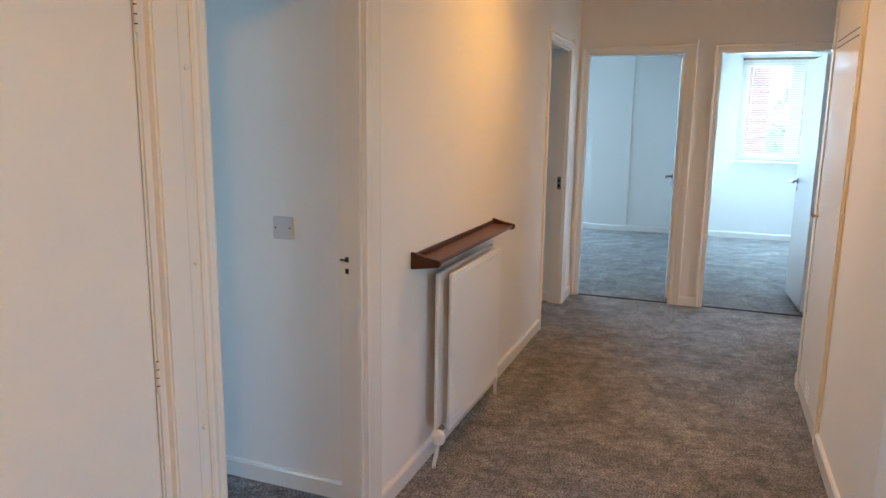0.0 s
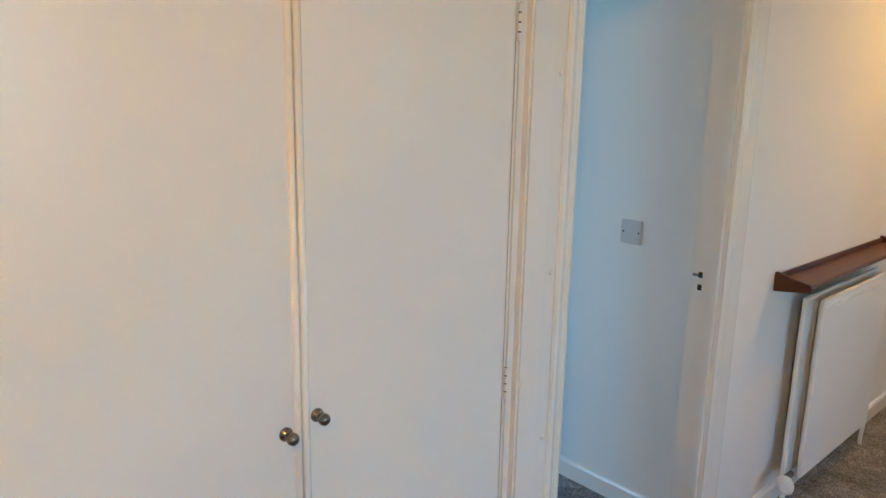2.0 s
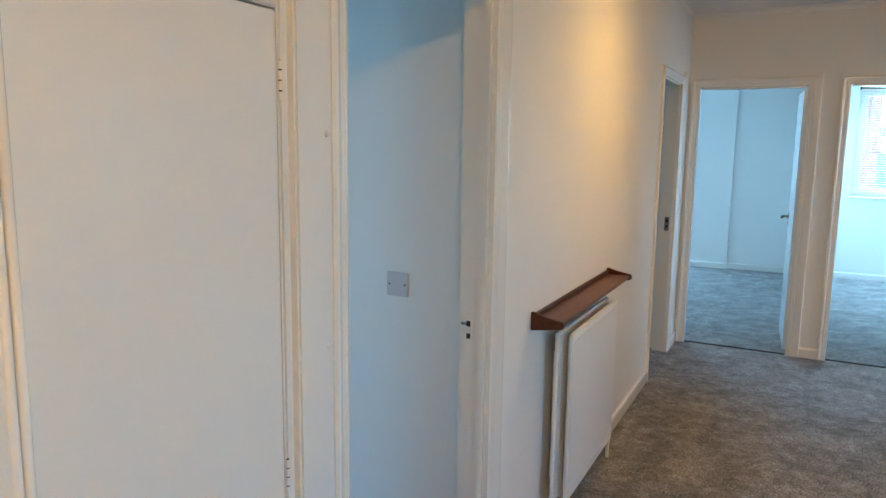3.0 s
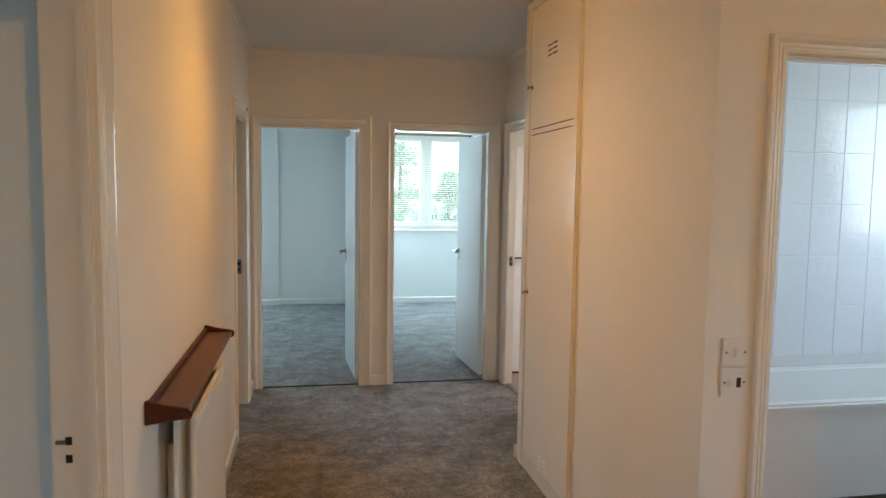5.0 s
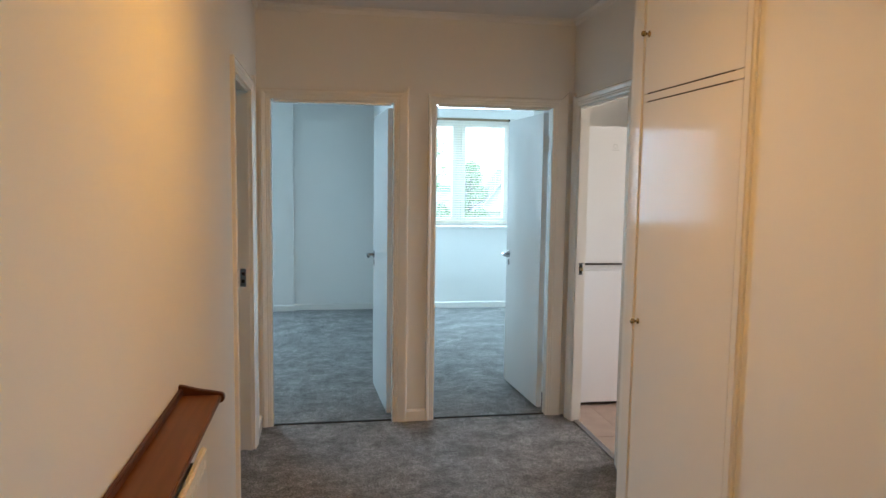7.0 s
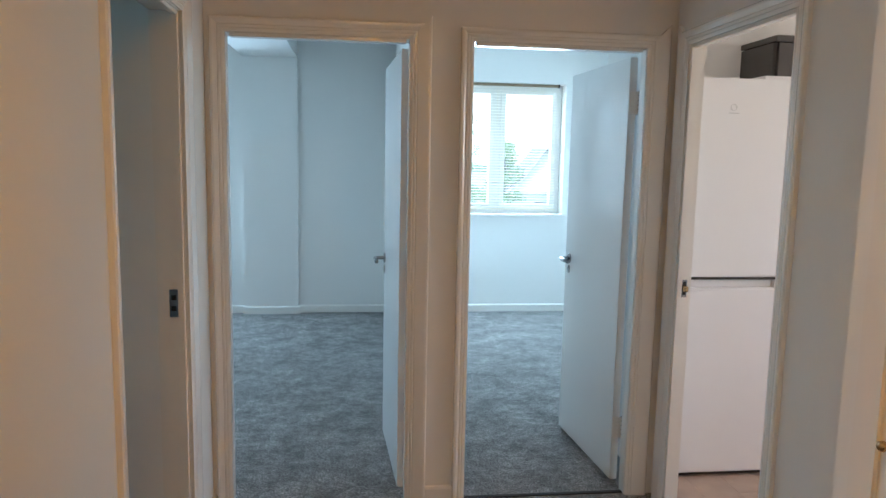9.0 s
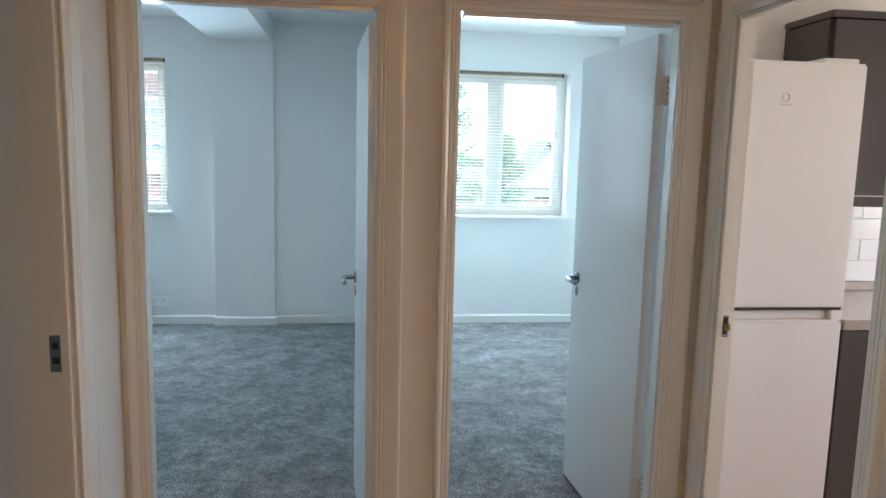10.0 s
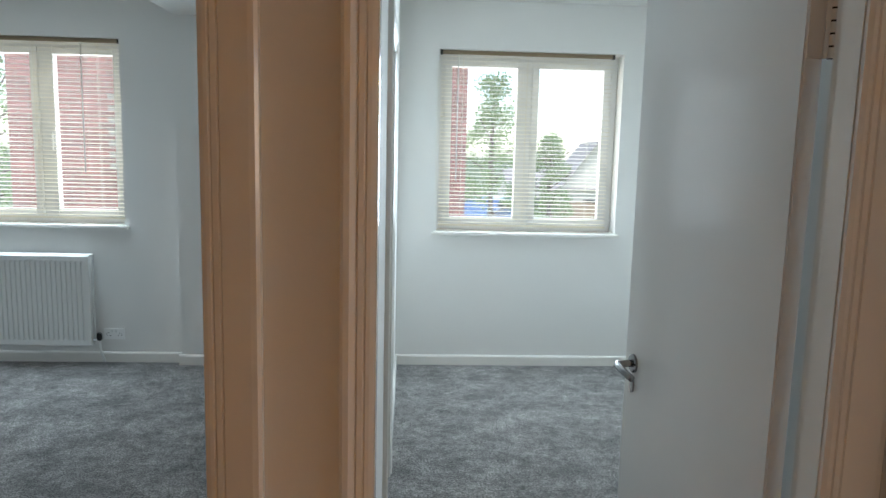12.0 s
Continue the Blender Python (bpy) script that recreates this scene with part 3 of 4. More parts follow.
# ---- radiators ----
def panel(bm, x0, x1, a0, a1, z0, z1, pitch, depth):
    """A pressed steel panel facing +x with upright flutes."""
    n = int((a1 - a0 - 0.05) / pitch)
    m = (a1 - a0 - n * pitch) / 2
    cols = [(a0, -0.004), (a0 + 0.004, 0.0)]
    for i in range(n):
        s = a0 + m + i * pitch
        cols += [(s + pitch * 0.18, 0.0), (s + pitch * 0.32, -depth), (s + pitch * 0.68, -depth), (s + pitch * 0.82, 0.0)]
    cols += [(a1 - 0.004, 0.0), (a1, -0.004)]
    zs = [(z0, 0.0, -0.006), (z0 + 0.006, 0.0, 0.0), (z0 + 0.035, 0.0, 0.0), (z0 + 0.05, 1.0, 0.0), (z1 - 0.05, 1.0, 0.0), (z1 - 0.035, 0.0, 0.0), (z1 - 0.006, 0.0, 0.0), (z1, 0.0, -0.006)]
    grid = [[bm.verts.new((x1 + d * k + e, a, z)) for a, d in cols] for z, k, e in zs]
    for r, s in zip(grid, grid[1:]):
        for i in range(len(cols) - 1):
            bm.faces.new((r[i], r[i + 1], s[i + 1], s[i]))
    back = [bm.verts.new(p) for p in ((x0, a0, z0), (x0, a1, z0), (x0, a1, z1), (x0, a0, z1))]
    bm.faces.new(back[::-1])
    bm.faces.new((back[0], back[1], *grid[0][::-1]))
    bm.faces.new((back[3], *grid[-1], back[2])[::-1])
    bm.faces.new((back[0], *[r[0] for r in grid], back[3]))
    bm.faces.new((back[1], back[2], *[r[-1] for r in grid][::-1]))
    bmesh.ops.recalc_face_normals(bm, faces=bm.faces)


def radiator(name, length, height, flute, label, trv):
    """A double radiator on local y, its wall at local x 0, its base at z 0."""
    root = base(name, 0, 0, 0, label, "radiator")
    bm = bmesh.new()
    if flute:
        panel(bm, 0.098, 0.116, 0, length, 0, height, 0.034, flute)
    else:
        bx(bm, 0.080, 0.096, 0.045, length, 0, height)
    front = part("front_panel", bm, ENAMEL, root, "", 0.0 if flute else 0.004)
    if not flute:
        # short pressed dimples along both edges
        n = 22
        for z0 in (0.022, height - 0.045):
            for i in range(n):
                bm = bmesh.new()
                y = 0.075 + i * (length - 0.11) / (n - 1)
                bx(bm, 0.0955, 0.0985, y - 0.006, y + 0.006, z0, z0 + 0.02)
                part("dimple", bm, ENAMEL, front, "", 0.002, 1)
    bm = bmesh.new()
    panel(bm, 0.04, 0.055, 0.0, length, 0.0, height + 0.005, 0.034, 0.004)
    part("back_panel", bm, ENAMEL, root)
    bm = bmesh.new()
    n = int(length / 0.02)
    for i in range(n):
        y = 0.11 + i * (length - 0.125) / n
        bx(bm, 0.057, 0.079, y, y + 0.0012, 0.03, height - 0.03)
    tagged(part("convector", bm, ENAMEL, root), kind="stuff")
    for y in (0.12, length - 0.12):
        bm = bmesh.new()
        bx(bm, 0.0, 0.042, y - 0.015, y + 0.015, 0.06, height - 0.1)
        part("bracket", bm, ENAMEL, root, "", 0.002)
    for y, s in ((0.0, -1), (length, 1)):
        bm = bmesh.new()
        tube(bm, [(0.075, y - s * 0.01, 0.028), (0.075, y + s * 0.035, 0.028)], 0.011, 12)
        part("valve_tail", bm, CHROME if trv else ENAMEL, root, smooth=True)
        bm = bmesh.new()
        tube(bm, [(0.075, y + s * 0.035, 0.028), (0.075, y + s * 0.04, -0.03), (0.07, y + s * 0.045, -0.07), (0.066, y + s * 0.06, -0.11), (0.066, y + s * 0.062, -0.13)], 0.0085, 10)
        part("pipe", bm, ENAMEL, root, "white painted pipe", smooth=True)
    bm = bmesh.new()
    prof = [(0.013, 0), (0.02, 0.006)] + [(0.0235 - 0.0018 * (k % 2), 0.01 + k * 0.0045) for k in range(8)] + [(0.021, 0.052), (0.014, 0.056)]
    if trv:
        revolve(bm, [(r * 1.25, z * 1.3) for r, z in prof], 20, pose(0.075, -0.046, 0.012, 78, 0, 25))
        part("valve_head", bm, PLASTIC, root, "cream ribbed thermostatic valve head", smooth=False)
    else:
        revolve(bm, [(r * 0.8, z) for r, z in prof], 20, pose(0.075, length + 0.036, 0.03, 0, 0, 0))
        part("valve_head", bm, DARK, root, "dark valve")
    return root


rad = radiator("radiator", 0.76, 0.69, 0, "white steel double panel radiator under a wooden shelf", True)
rad.matrix_basis = pose(0.006, 1.775, 0.134)
rad2 = radiator("radiator", 1.05, 0.642, 0.012, "white fluted steel radiator below the bedroom window", False)
rad2.matrix_basis = pose(-1.078, YB - 0.004, 0.147, 0, 0, -90) @ Matrix.Translation((0, -1.05, 0))

# ---- shelf over the hall radiator ----
shelf = base("radiator_shelf", 0, 1.62, 0.905, "dark red-brown varnished wooden shelf above the radiator", "shelf")
bm = bmesh.new()
bx(bm, 0.002, 0.116, 0.018, 1.077, -0.010, 0.006)
part("board", bm, WOOD, shelf, "", 0.003)
bm = bmesh.new()
bx(bm, 0.002, 0.014, 0.018, 1.077, 0.006, 0.026)
part("upstand", bm, WOODEND, shelf, "", 0.003)
for y0 in (0.0, 1.078):
    bm = bmesh.new()
    prof = [(0.001, -0.034), (0.001, 0.034), (0.012, 0.033), (0.05, 0.022), (0.10, 0.013), (0.119, 0.009), (0.124, 0.002), (0.124, -0.010), (0.117, -0.018), (0.06, -0.026)]
    rings = [[bm.verts.new((x, yy, z)) for x, z in prof] for yy in (y0, y0 + 0.017)]
    close(bm, rings)
    part("end_bracket", bm, WOODEND, shelf, "", 0.002)


# ---- electrical plates ----
GREYPLATE = mat("grey_plate", (0.56, 0.55, 0.55), 0.35, var=0.03, bump=0)


def plate(name, at, turn, w, h, label, category, kind):
    """A plate on a wall, facing local -y."""
    root = base(name, *at, label, category)
    root.rotation_euler = (0, 0, radians(turn))
    bm = bmesh.new()
    bx(bm, -w / 2, w / 2, -0.009, 0.0, -h / 2, h / 2)
    part("plate", bm, GREYPLATE if kind == "blank" else SOCKETB if kind == "double" else SOCKETW, root, "", 0.003)
    for s in (-1, 1):
        bm = bmesh.new()
        revolve(bm, [(0.0035, 0), (0.0035, 0.0012), (0.001, 0.0016)], 10, pose(s * w * 0.36, -0.009, 0.0, 90, 0, 0))
        part("screw", bm, DARK if kind == "blank" else CHROME, root)
    if kind == "switch":
        bm = bmesh.new()
        bx(bm, -0.006, 0.006, -0.014, -0.008, -0.016, 0.016)
        part("rocker", bm, PLASTIC, root, "", 0.002)
    if kind == "spur":
        bm = bmesh.new()
        bx(bm, -0.022, -0.006, -0.013, -0.008, -0.014, 0.014)
        part("rocker", bm, PLASTIC, root, "", 0.002)
        bm = bmesh.new()
        bx(bm, 0.008, 0.022, -0.0115, -0.008, -0.016, 0.014)
        part("neon_window", bm, SLOT, root, "dark neon window", 0.001)
    if kind == "double":
        for s in (-1, 1):
            bm = bmesh.new()
            for dx, dz, w2, h2 in ((0, 0.016, 0.004, 0.008), (-0.011, -0.004, 0.007, 0.004), (0.011, -0.004, 0.007, 0.004)):
                bx(bm, s * 0.04 + dx - w2 / 2, s * 0.04 + dx + w2 / 2, -0.0096, -0.0085, dz - h2 / 2 - 0.008, dz + h2 / 2 - 0.008)
            part("socket_holes", bm, SLOT, root)
            bm = bmesh.new()
            bx(bm, s * 0.014 - 0.006, s * 0.014 + 0.006, -0.012, -0.008, 0.012, 0.03)
            part("rocker", bm, PLASTIC, root, "", 0.0015)
    return root


plate("blank_plate", (-0.403, 1.369, 1.043), 0, 0.086, 0.086, "grey blank electrical plate with two screws on a wall", "wall plate", "blank")
plate("light_switch", (1.706, YBATH, 1.052), 0, 0.086, 0.088, "white light switch beside the bathroom door", "switch", "switch")
plate("fused_spur", (1.706, YBATH, 0.960), 0, 0.09, 0.09, "white fused spur switch below the light switch", "switch", "spur")
plate("double_socket", (-0.968, YB, 0.207), 0, 0.146, 0.08, "white double wall socket above the skirting", "socket", "double")

# ---- kitchen ----
fr = base("fridge_freezer", 2.31, 5.12, 0, "tall white fridge freezer with recessed grip, doors closed", "fridge")
fr.location = (0, 0, 0)
FX0, FX1, FY = 2.03, 2.607, 5.125
bm = bmesh.new()
bx(bm, FX0 + 0.003, FX1 - 0.003, FY + 0.065, 5.72, 0.03, 1.885)
part("body", bm, FRIDGE, fr, "", 0.006)
bm = bmesh.new()
bx(bm, FX0, FX1, FY, FY + 0.06, 0.985, 1.895)
up = part("fridge_door", bm, FRIDGE, fr, "", 0.008)
bm = bmesh.new()
bx(bm, FX0, FX1, FY, FY + 0.06, 0.028, 0.935)
low = part("freezer_door", bm, FRIDGE, fr, "", 0.008)
bm = bmesh.new()
bx(bm, FX0, FX1 - 0.05, FY + 0.028, FY + 0.06, 0.935, 0.972)
bx(bm, FX1 - 0.05, FX1, FY, FY + 0.06, 0.935, 0.972)
part("grip_recess", bm, FRIDGE, low, "recessed grip", 0.004)
bm = bmesh.new()
bx(bm, FX0 + 0.004, FX1 - 0.004, FY + 0.012, FY + 0.06, 0.972, 0.985)
part("door_seal", bm, SLOT, fr, "dark door seal")
bm = bmesh.new()
bx(bm, FX0 + 0.01, FX1 - 0.01, FY + 0.03, FY + 0.064, 0.0, 0.027)
part("plinth", bm, SLOT, fr, "dark plinth")
bm = bmesh.new()
t = 2 * math.pi / 20
tube(bm, [(2.293 + 0.014 * math.cos(t * k), FY - 0.001, 1.765 + 0.014 * math.sin(t * k)) for k in range(21)], 0.0016, 6)
bx(bm, 2.27, 2.32, FY - 0.002, FY, 1.737, 1.741)
part("badge", bm, GREYPLATE, up, "small plain silver badge")

bm = bmesh.new()
bx(bm, 2.44, 2.578, FY + 0.01, FY + 0.14, 1.895, 1.912)
part("hinge_cover", bm, FRIDGE, fr, "", 0.004)

wc = base("wall_unit", 2.66, 5.43, 1.4, "dark grey gloss kitchen wall unit", "kitchen unit")
wc.location = (0, 0, 0)
bm = bmesh.new()
bx(bm, 2.66, 3.25, 5.45, 5.75, 1.40, 2.118)
part("body", bm, GREYGLOSS, wc, "", 0.003)
for x0, x1 in ((2.66, 3.25),):
    bm = bmesh.new()
    bx(bm, x0 + 0.018, x1, 5.428, 5.447, 1.40, 2.116)
    part("unit_door", bm, GREYGLOSS, wc, "", 0.002)
bm = bmesh.new()
bx(bm, 2.655, 3.255, 5.418, 5.75, 2.121, 2.15)
part("cornice", bm, GREYGLOSS, wc, "", 0.003)
bm = bmesh.new()
bx(bm, 2.665, 3.25, 5.432, 5.45, 1.352, 1.396)
part("pelmet", bm, GREYGLOSS, wc, "", 0.003)
bu = base("base_unit", 2.9, 5.15, 0, "dark grey gloss kitchen base unit", "kitchen unit")
bu.location = (0, 0, 0)
bm = bmesh.new()
bx(bm, 2.627, 3.2, 5.17, 5.75, 0.12, 0.89)
part("body", bm, GREYGLOSS, bu, "", 0.003)
bm = bmesh.new()
bx(bm, 2.629, 3.198, 5.148, 5.167, 0.13, 0.885)
part("unit_door", bm, GREYGLOSS, bu, "", 0.002)
bm = bmesh.new()
bx(bm, 2.627, 3.2, 5.21, 5.23, 0.0, 0.12)
part("plinth", bm, GREYGLOSS, bu)
WORKTOP = mat("worktop", (0.42, 0.37, 0.32), 0.35, var=0.25, scale=25, fine=90, bump=0.03)
wtop = tagged(box("worktop", 2.621, 4.0, 5.13, 5.75, 0.892, 0.932, WORKTOP, None, 0.005), "beige stone-effect kitchen worktop", "worktop")

upstand = tagged(box("worktop_upstand", 2.625, 4.0, 5.732, 5.748, 0.934, 0.975, WORKTOP, None, 0.003), "low stone-effect upstand along the worktop", "upstand")

# ---- bathroom ----
bath = base("bathtub", 2.9, 2.55, 0, "white bath with a plain white side panel", "bath")
bath.location = (0, 0, 0)
bm = bmesh.new()
bx(bm, 2.43, 4.13, 2.565, 2.585, 0.03, 0.485)
part("side_panel", bm, ENAMEL, bath, "", 0.003)
bm = bmesh.new()
outer = [(2.425, 2.55), (4.135, 2.55), (4.135, 3.24), (2.425, 3.24)]
inner = [(2.52, 2.62), (4.04, 2.62), (4.04, 3.18), (2.52, 3.18)]
floor_in = [(2.62, 2.70), (3.90, 2.70), (3.90, 3.10), (2.62, 3.10)]
rings = [[bm.verts.new((x, y, z)) for x, y in pts] for pts, z in ((outer, 0.485), (outer, 0.52), (inner, 0.52), (floor_in, 0.12))]
for a, b in zip(rings, rings[1:]):
    for i in range(4):
        bm.faces.new((a[i], a[(i + 1) % 4], b[(i + 1) % 4], b[i]))
bm.faces.new(rings[-1])
bmesh.ops.recalc_face_normals(bm, faces=bm.faces)
part("tub", bm, ENAMEL, bath, "", 0.012, 3)


# ---- windows and blinds ----
GLASS = bpy.data.materials.new("window_glass")
GLASS.use_nodes = True
g = GLASS.node_tree
for n in list(g.nodes):
    if n.type != "OUTPUT_MATERIAL":
        g.nodes.remove(n)
gl, tr, mx = g.nodes.new("ShaderNodeBsdfGlossy"), g.nodes.new("ShaderNodeBsdfTransparent"), g.nodes.new("ShaderNodeMixShader")
gl.inputs["Roughness"].default_value = 0.02
mx.inputs[0].default_value = 0.05
g.links.new(tr.outputs[0], mx.inputs[1])
g.links.new(gl.outputs[0], mx.inputs[2])
# faint translucent white mixed into the glass, painted in for glare haze
veil, veil_mix = g.nodes.new("ShaderNodeBsdfTranslucent"), g.nodes.new("ShaderNodeMixShader")
veil.inputs[0].default_value = (0.9, 0.9, 0.88, 1)
veil_mix.inputs[0].default_value = 0.03
g.links.new(mx.outputs[0], veil_mix.inputs[1])
g.links.new(veil.outputs[0], veil_mix.inputs[2])
g.links.new(veil_mix.outputs[0], g.nodes["Material Output"].inputs[0])


def window(name, w, label):
    x0, x1, z0, z1 = w
    root = base(name, 0, 0, 0, label, "window", "", "structure")
    yf, yb = YB + 0.15, YB + 0.21
    mid = (x0 + x1) / 2

    def slab(nm, a, b, c, d, e, f, m=UPVC, parent=root, bevel=0.004):
        bm = bmesh.new()
        bx(bm, a, b, c, d, e, f)
        return part(nm, bm, m, parent, "", bevel)

    slab("frame", x0, x0 + 0.05, yf, yb, z0, z1)
    slab("frame", x1 - 0.05, x1, yf, yb, z0, z1)
    slab("frame", x0 + 0.05, x1 - 0.05, yf, yb, z1 - 0.05, z1)
    slab("frame", x0 + 0.05, x1 - 0.05, yf, yb, z0, z0 + 0.05)
    slab("mullion", mid - 0.03, mid + 0.03, yf, yb, z0 + 0.05, z1 - 0.05)
    for a, b, hx in ((x0 + 0.05, mid - 0.03, mid - 0.055), (mid + 0.03, x1 - 0.05, mid + 0.055)):
        sash = slab("sash", a, a + 0.05, yf - 0.012, yb - 0.01, z0 + 0.05, z1 - 0.05)
        slab("sash_stile", b - 0.05, b, yf - 0.012, yb - 0.01, z0 + 0.05, z1 - 0.05, UPVC, sash)
        slab("sash_rail", a + 0.05, b - 0.05, yf - 0.012, yb - 0.01, z1 - 0.1, z1 - 0.05, UPVC, sash)
        slab("sash_rail", a + 0.05, b - 0.05, yf - 0.012, yb - 0.01, z0 + 0.05, z0 + 0.1, UPVC, sash)
        pane = slab("pane", a + 0.045, b - 0.045, yf + 0.015, yf + 0.021, z0 + 0.095, z1 - 0.095, GLASS, sash, 0)
        pane.visible_shadow = False
        slab("window_handle", hx - 0.008, hx + 0.008, yf - 0.03, yf - 0.012, z0 + 0.52, z0 + 0.64, UPVC, sash)
    slab("window_sill", x0 - 0.03, x1 + 0.03, YB - 0.028, yf, z0 - 0.022, z0 + 0.004, GLOSS, root, 0.005)
    return root


window("window_1", W1, "white plastic bedroom window with two casements")
window("window_2", W2, "white plastic bedroom window with two casements")


def slat_mesh(length):
    bm = bmesh.new()
    n = 4
    rows = []
    for k in range(n + 1):
        u = (k / n - 0.5) * 0.025
        z = 0.0018 * (1 - (2 * k / n - 1) ** 2)
        rows.append((bm.verts.new((0, u, z)), bm.verts.new((length, u, z))))
    for a, b in zip(rows, rows[1:]):
        bm.faces.new((a[0], a[1], b[1], b[0]))
    me = bpy.data.meshes.new("slat")
    bm.to_mesh(me)
    bm.free()
    me.materials.append(BLIND)
    return me


RAILM = mat("blind_headrail", (0.25, 0.19, 0.12), 0.35, metal=0.4, var=0.05, bump=0)


def blind(w, label, wand, short=0.0):
    x0, x1, z0, z1 = w[0] + 0.012, w[1] - 0.012 - short, w[2], w[3]
    y = YB + 0.045
    root = base("venetian_blind", x0, y, z1, label, "blind", "bedroom blinds")
    length = x1 - x0
    bm = bmesh.new()
    bx(bm, 0, length, -0.014, 0.014, -0.028, -0.002)
    part("headrail", bm, RAILM, root, "bronze headrail", 0.002)
    for xx in (-0.004, length - 0.012):
        bm = bmesh.new()
        bx(bm, xx, xx + 0.016, -0.018, 0.018, -0.032, -0.0005)
        part("end_bracket", bm, DARK, root, "", 0.002)
    me = slat_mesh(length - 0.01)
    bottom = -(z1 - z0) + 0.05
    n = 43
    for k in range(n):
        ob = new("slat", me)
        ob.parent = root
        ob.location = (0.005, 0, -0.045 + (bottom + 0.02 + 0.045) * k / (n - 1))
        ob.rotation_euler = (radians(9 + random.uniform(-2, 2)), 0, 0)
    bm = bmesh.new()
    bx(bm, 0.003, length - 0.003, -0.012, 0.012, bottom - 0.008, bottom + 0.006)
    part("bottom_rail", bm, BLIND, root, "", 0.003)
    for f in (0.13, 0.5, 0.87):
        for dy in (-0.0128, 0.0128):
            bm = bmesh.new()
            bx(bm, length * f - 0.0007, length * f + 0.0007, dy - 0.0006, dy + 0.0006, bottom, -0.03)
            part("ladder_cord", bm, BLIND, root)
    bm = bmesh.new()
    tube(bm, [(length * wand, -0.02, -0.03), (length * wand, -0.021, -0.92)], 0.004, 8)
    part("wand", bm, PLASTIC, root, "clear tilt wand", smooth=True)
    return root


blind(W1, "cream slatted venetian blind, lowered and open, in the window", 0.78)
blind(W2, "cream slatted venetian blind, lowered and open, in the window", 0.1, 0.05)

# ---- lamp ----
LAMPS = "hall ceiling lights"
# fixtures stay out of view; placed by their light, opal form assumed
lamp = base("ceiling_light", 0.64, 2.45, H, "round flush opal ceiling light, lit warm", "ceiling light", LAMPS)
bm = bmesh.new()
revolve(bm, [(0.14, 0.0), (0.14, -0.02), (0.13, -0.022)], 32, Matrix.Identity(4))
part("base_ring", bm, CHROME, lamp)
BULB = bpy.data.materials.new("lit_opal_glass")
BULB.use_nodes = True
bb = BULB.node_tree.nodes["Principled BSDF"]
bb.inputs["Emission Color"].default_value = (1, 0.6, 0.26, 1)
bb.inputs["Emission Strength"].default_value = 1.25
bm = bmesh.new()
revolve(bm, [(0.13, -0.022), (0.12, -0.045), (0.09, -0.062), (0.04, -0.07), (0.005, -0.071)], 32, Matrix.Identity(4))
part("opal_dish", bm, BULB, lamp, "glowing opal glass dish", smooth=True)
copy_thing(lamp, pose(1.4, -1.45, H))

# ---- outdoors ----
GRASS = mat("grass", (0.06, 0.10, 0.03), 0.9, var=0.4, scale=0.6, fine=40, bump=0.5, dist=0.02)
TARMAC = mat("tarmac", (0.06, 0.06, 0.06), 0.9, var=0.2, scale=2, fine=80, bump=0.3)
BRICK = mat("red_brick", (0.27, 0.105, 0.095), 0.85, var=0.45, scale=3.0, fine=60, bump=0.3)
# each brick a little lighter or darker
kt = BRICK.node_tree
info, geo, both_r, tone = kt.nodes.new("ShaderNodeObjectInfo"), kt.nodes.new("ShaderNodeNewGeometry"), kt.nodes.new("ShaderNodeMath"), kt.nodes.new("ShaderNodeMapRange")
both_r.operation = "ADD"
kt.links.new(info.outputs["Random"], both_r.inputs[0])
kt.links.new(geo.outputs["Random Per Island"], both_r.inputs[1])
tone.inputs["From Max"].default_value = 2.0
tone.inputs["To Min"].default_value, tone.inputs["To Max"].default_value = 0.55, 1.5
kt.links.new(both_r.outputs[0], tone.inputs["Value"])
hue = kt.nodes.new("ShaderNodeHueSaturation")
kt.links.new(kt.nodes["Mix"].outputs["Result"], hue.inputs["Color"])
kt.links.new(tone.outputs["Result"], hue.inputs["Value"])
kt.links.new(hue.outputs[0], kt.nodes["Principled BSDF"].inputs["Base Color"])
MORTAR = mat("mortar", (0.35, 0.31, 0.27), 0.95, var=0.1, scale=10)
LEAF = mat("foliage", (0.12, 0.21, 0.08), 0.6, var=0.5, scale=1.2, fine=30, bump=0)
lt = LEAF.node_tree
leaf_thin, leaf_mix = lt.nodes.new("ShaderNodeBsdfTranslucent"), lt.nodes.new("ShaderNodeMixShader")
leaf_thin.inputs[0].default_value = (0.32, 0.48, 0.14, 1)
leaf_mix.inputs[0].default_value = 0.5
lt.links.new(lt.nodes["Principled BSDF"].outputs[0], leaf_mix.inputs[1])
lt.links.new(leaf_thin.outputs[0], leaf_mix.inputs[2])
lt.links.new(leaf_mix.outputs[0], lt.nodes["Material Output"].inputs[0])
BARK = mat("bark", (0.12, 0.085, 0.06), 0.9, var=0.3, scale=8, fine=40, bump=0.6, dist=0.01)
ROOF = mat("roof_tile", (0.24, 0.22, 0.22), 0.85, var=0.25, scale=4, fine=25, bump=0.4)
RENDERED = mat("house_render", (0.62, 0.58, 0.50), 0.9, var=0.06, scale=2, fine=60)
FENCE = mat("fence_wood", (0.34, 0.24, 0.15), 0.85, var=0.3, scale=6, fine=50, bump=0.3)
CARBLUE = mat("car_paint_blue", (0.05, 0.13, 0.30), 0.25, var=0.02, bump=0, coat=0.6)
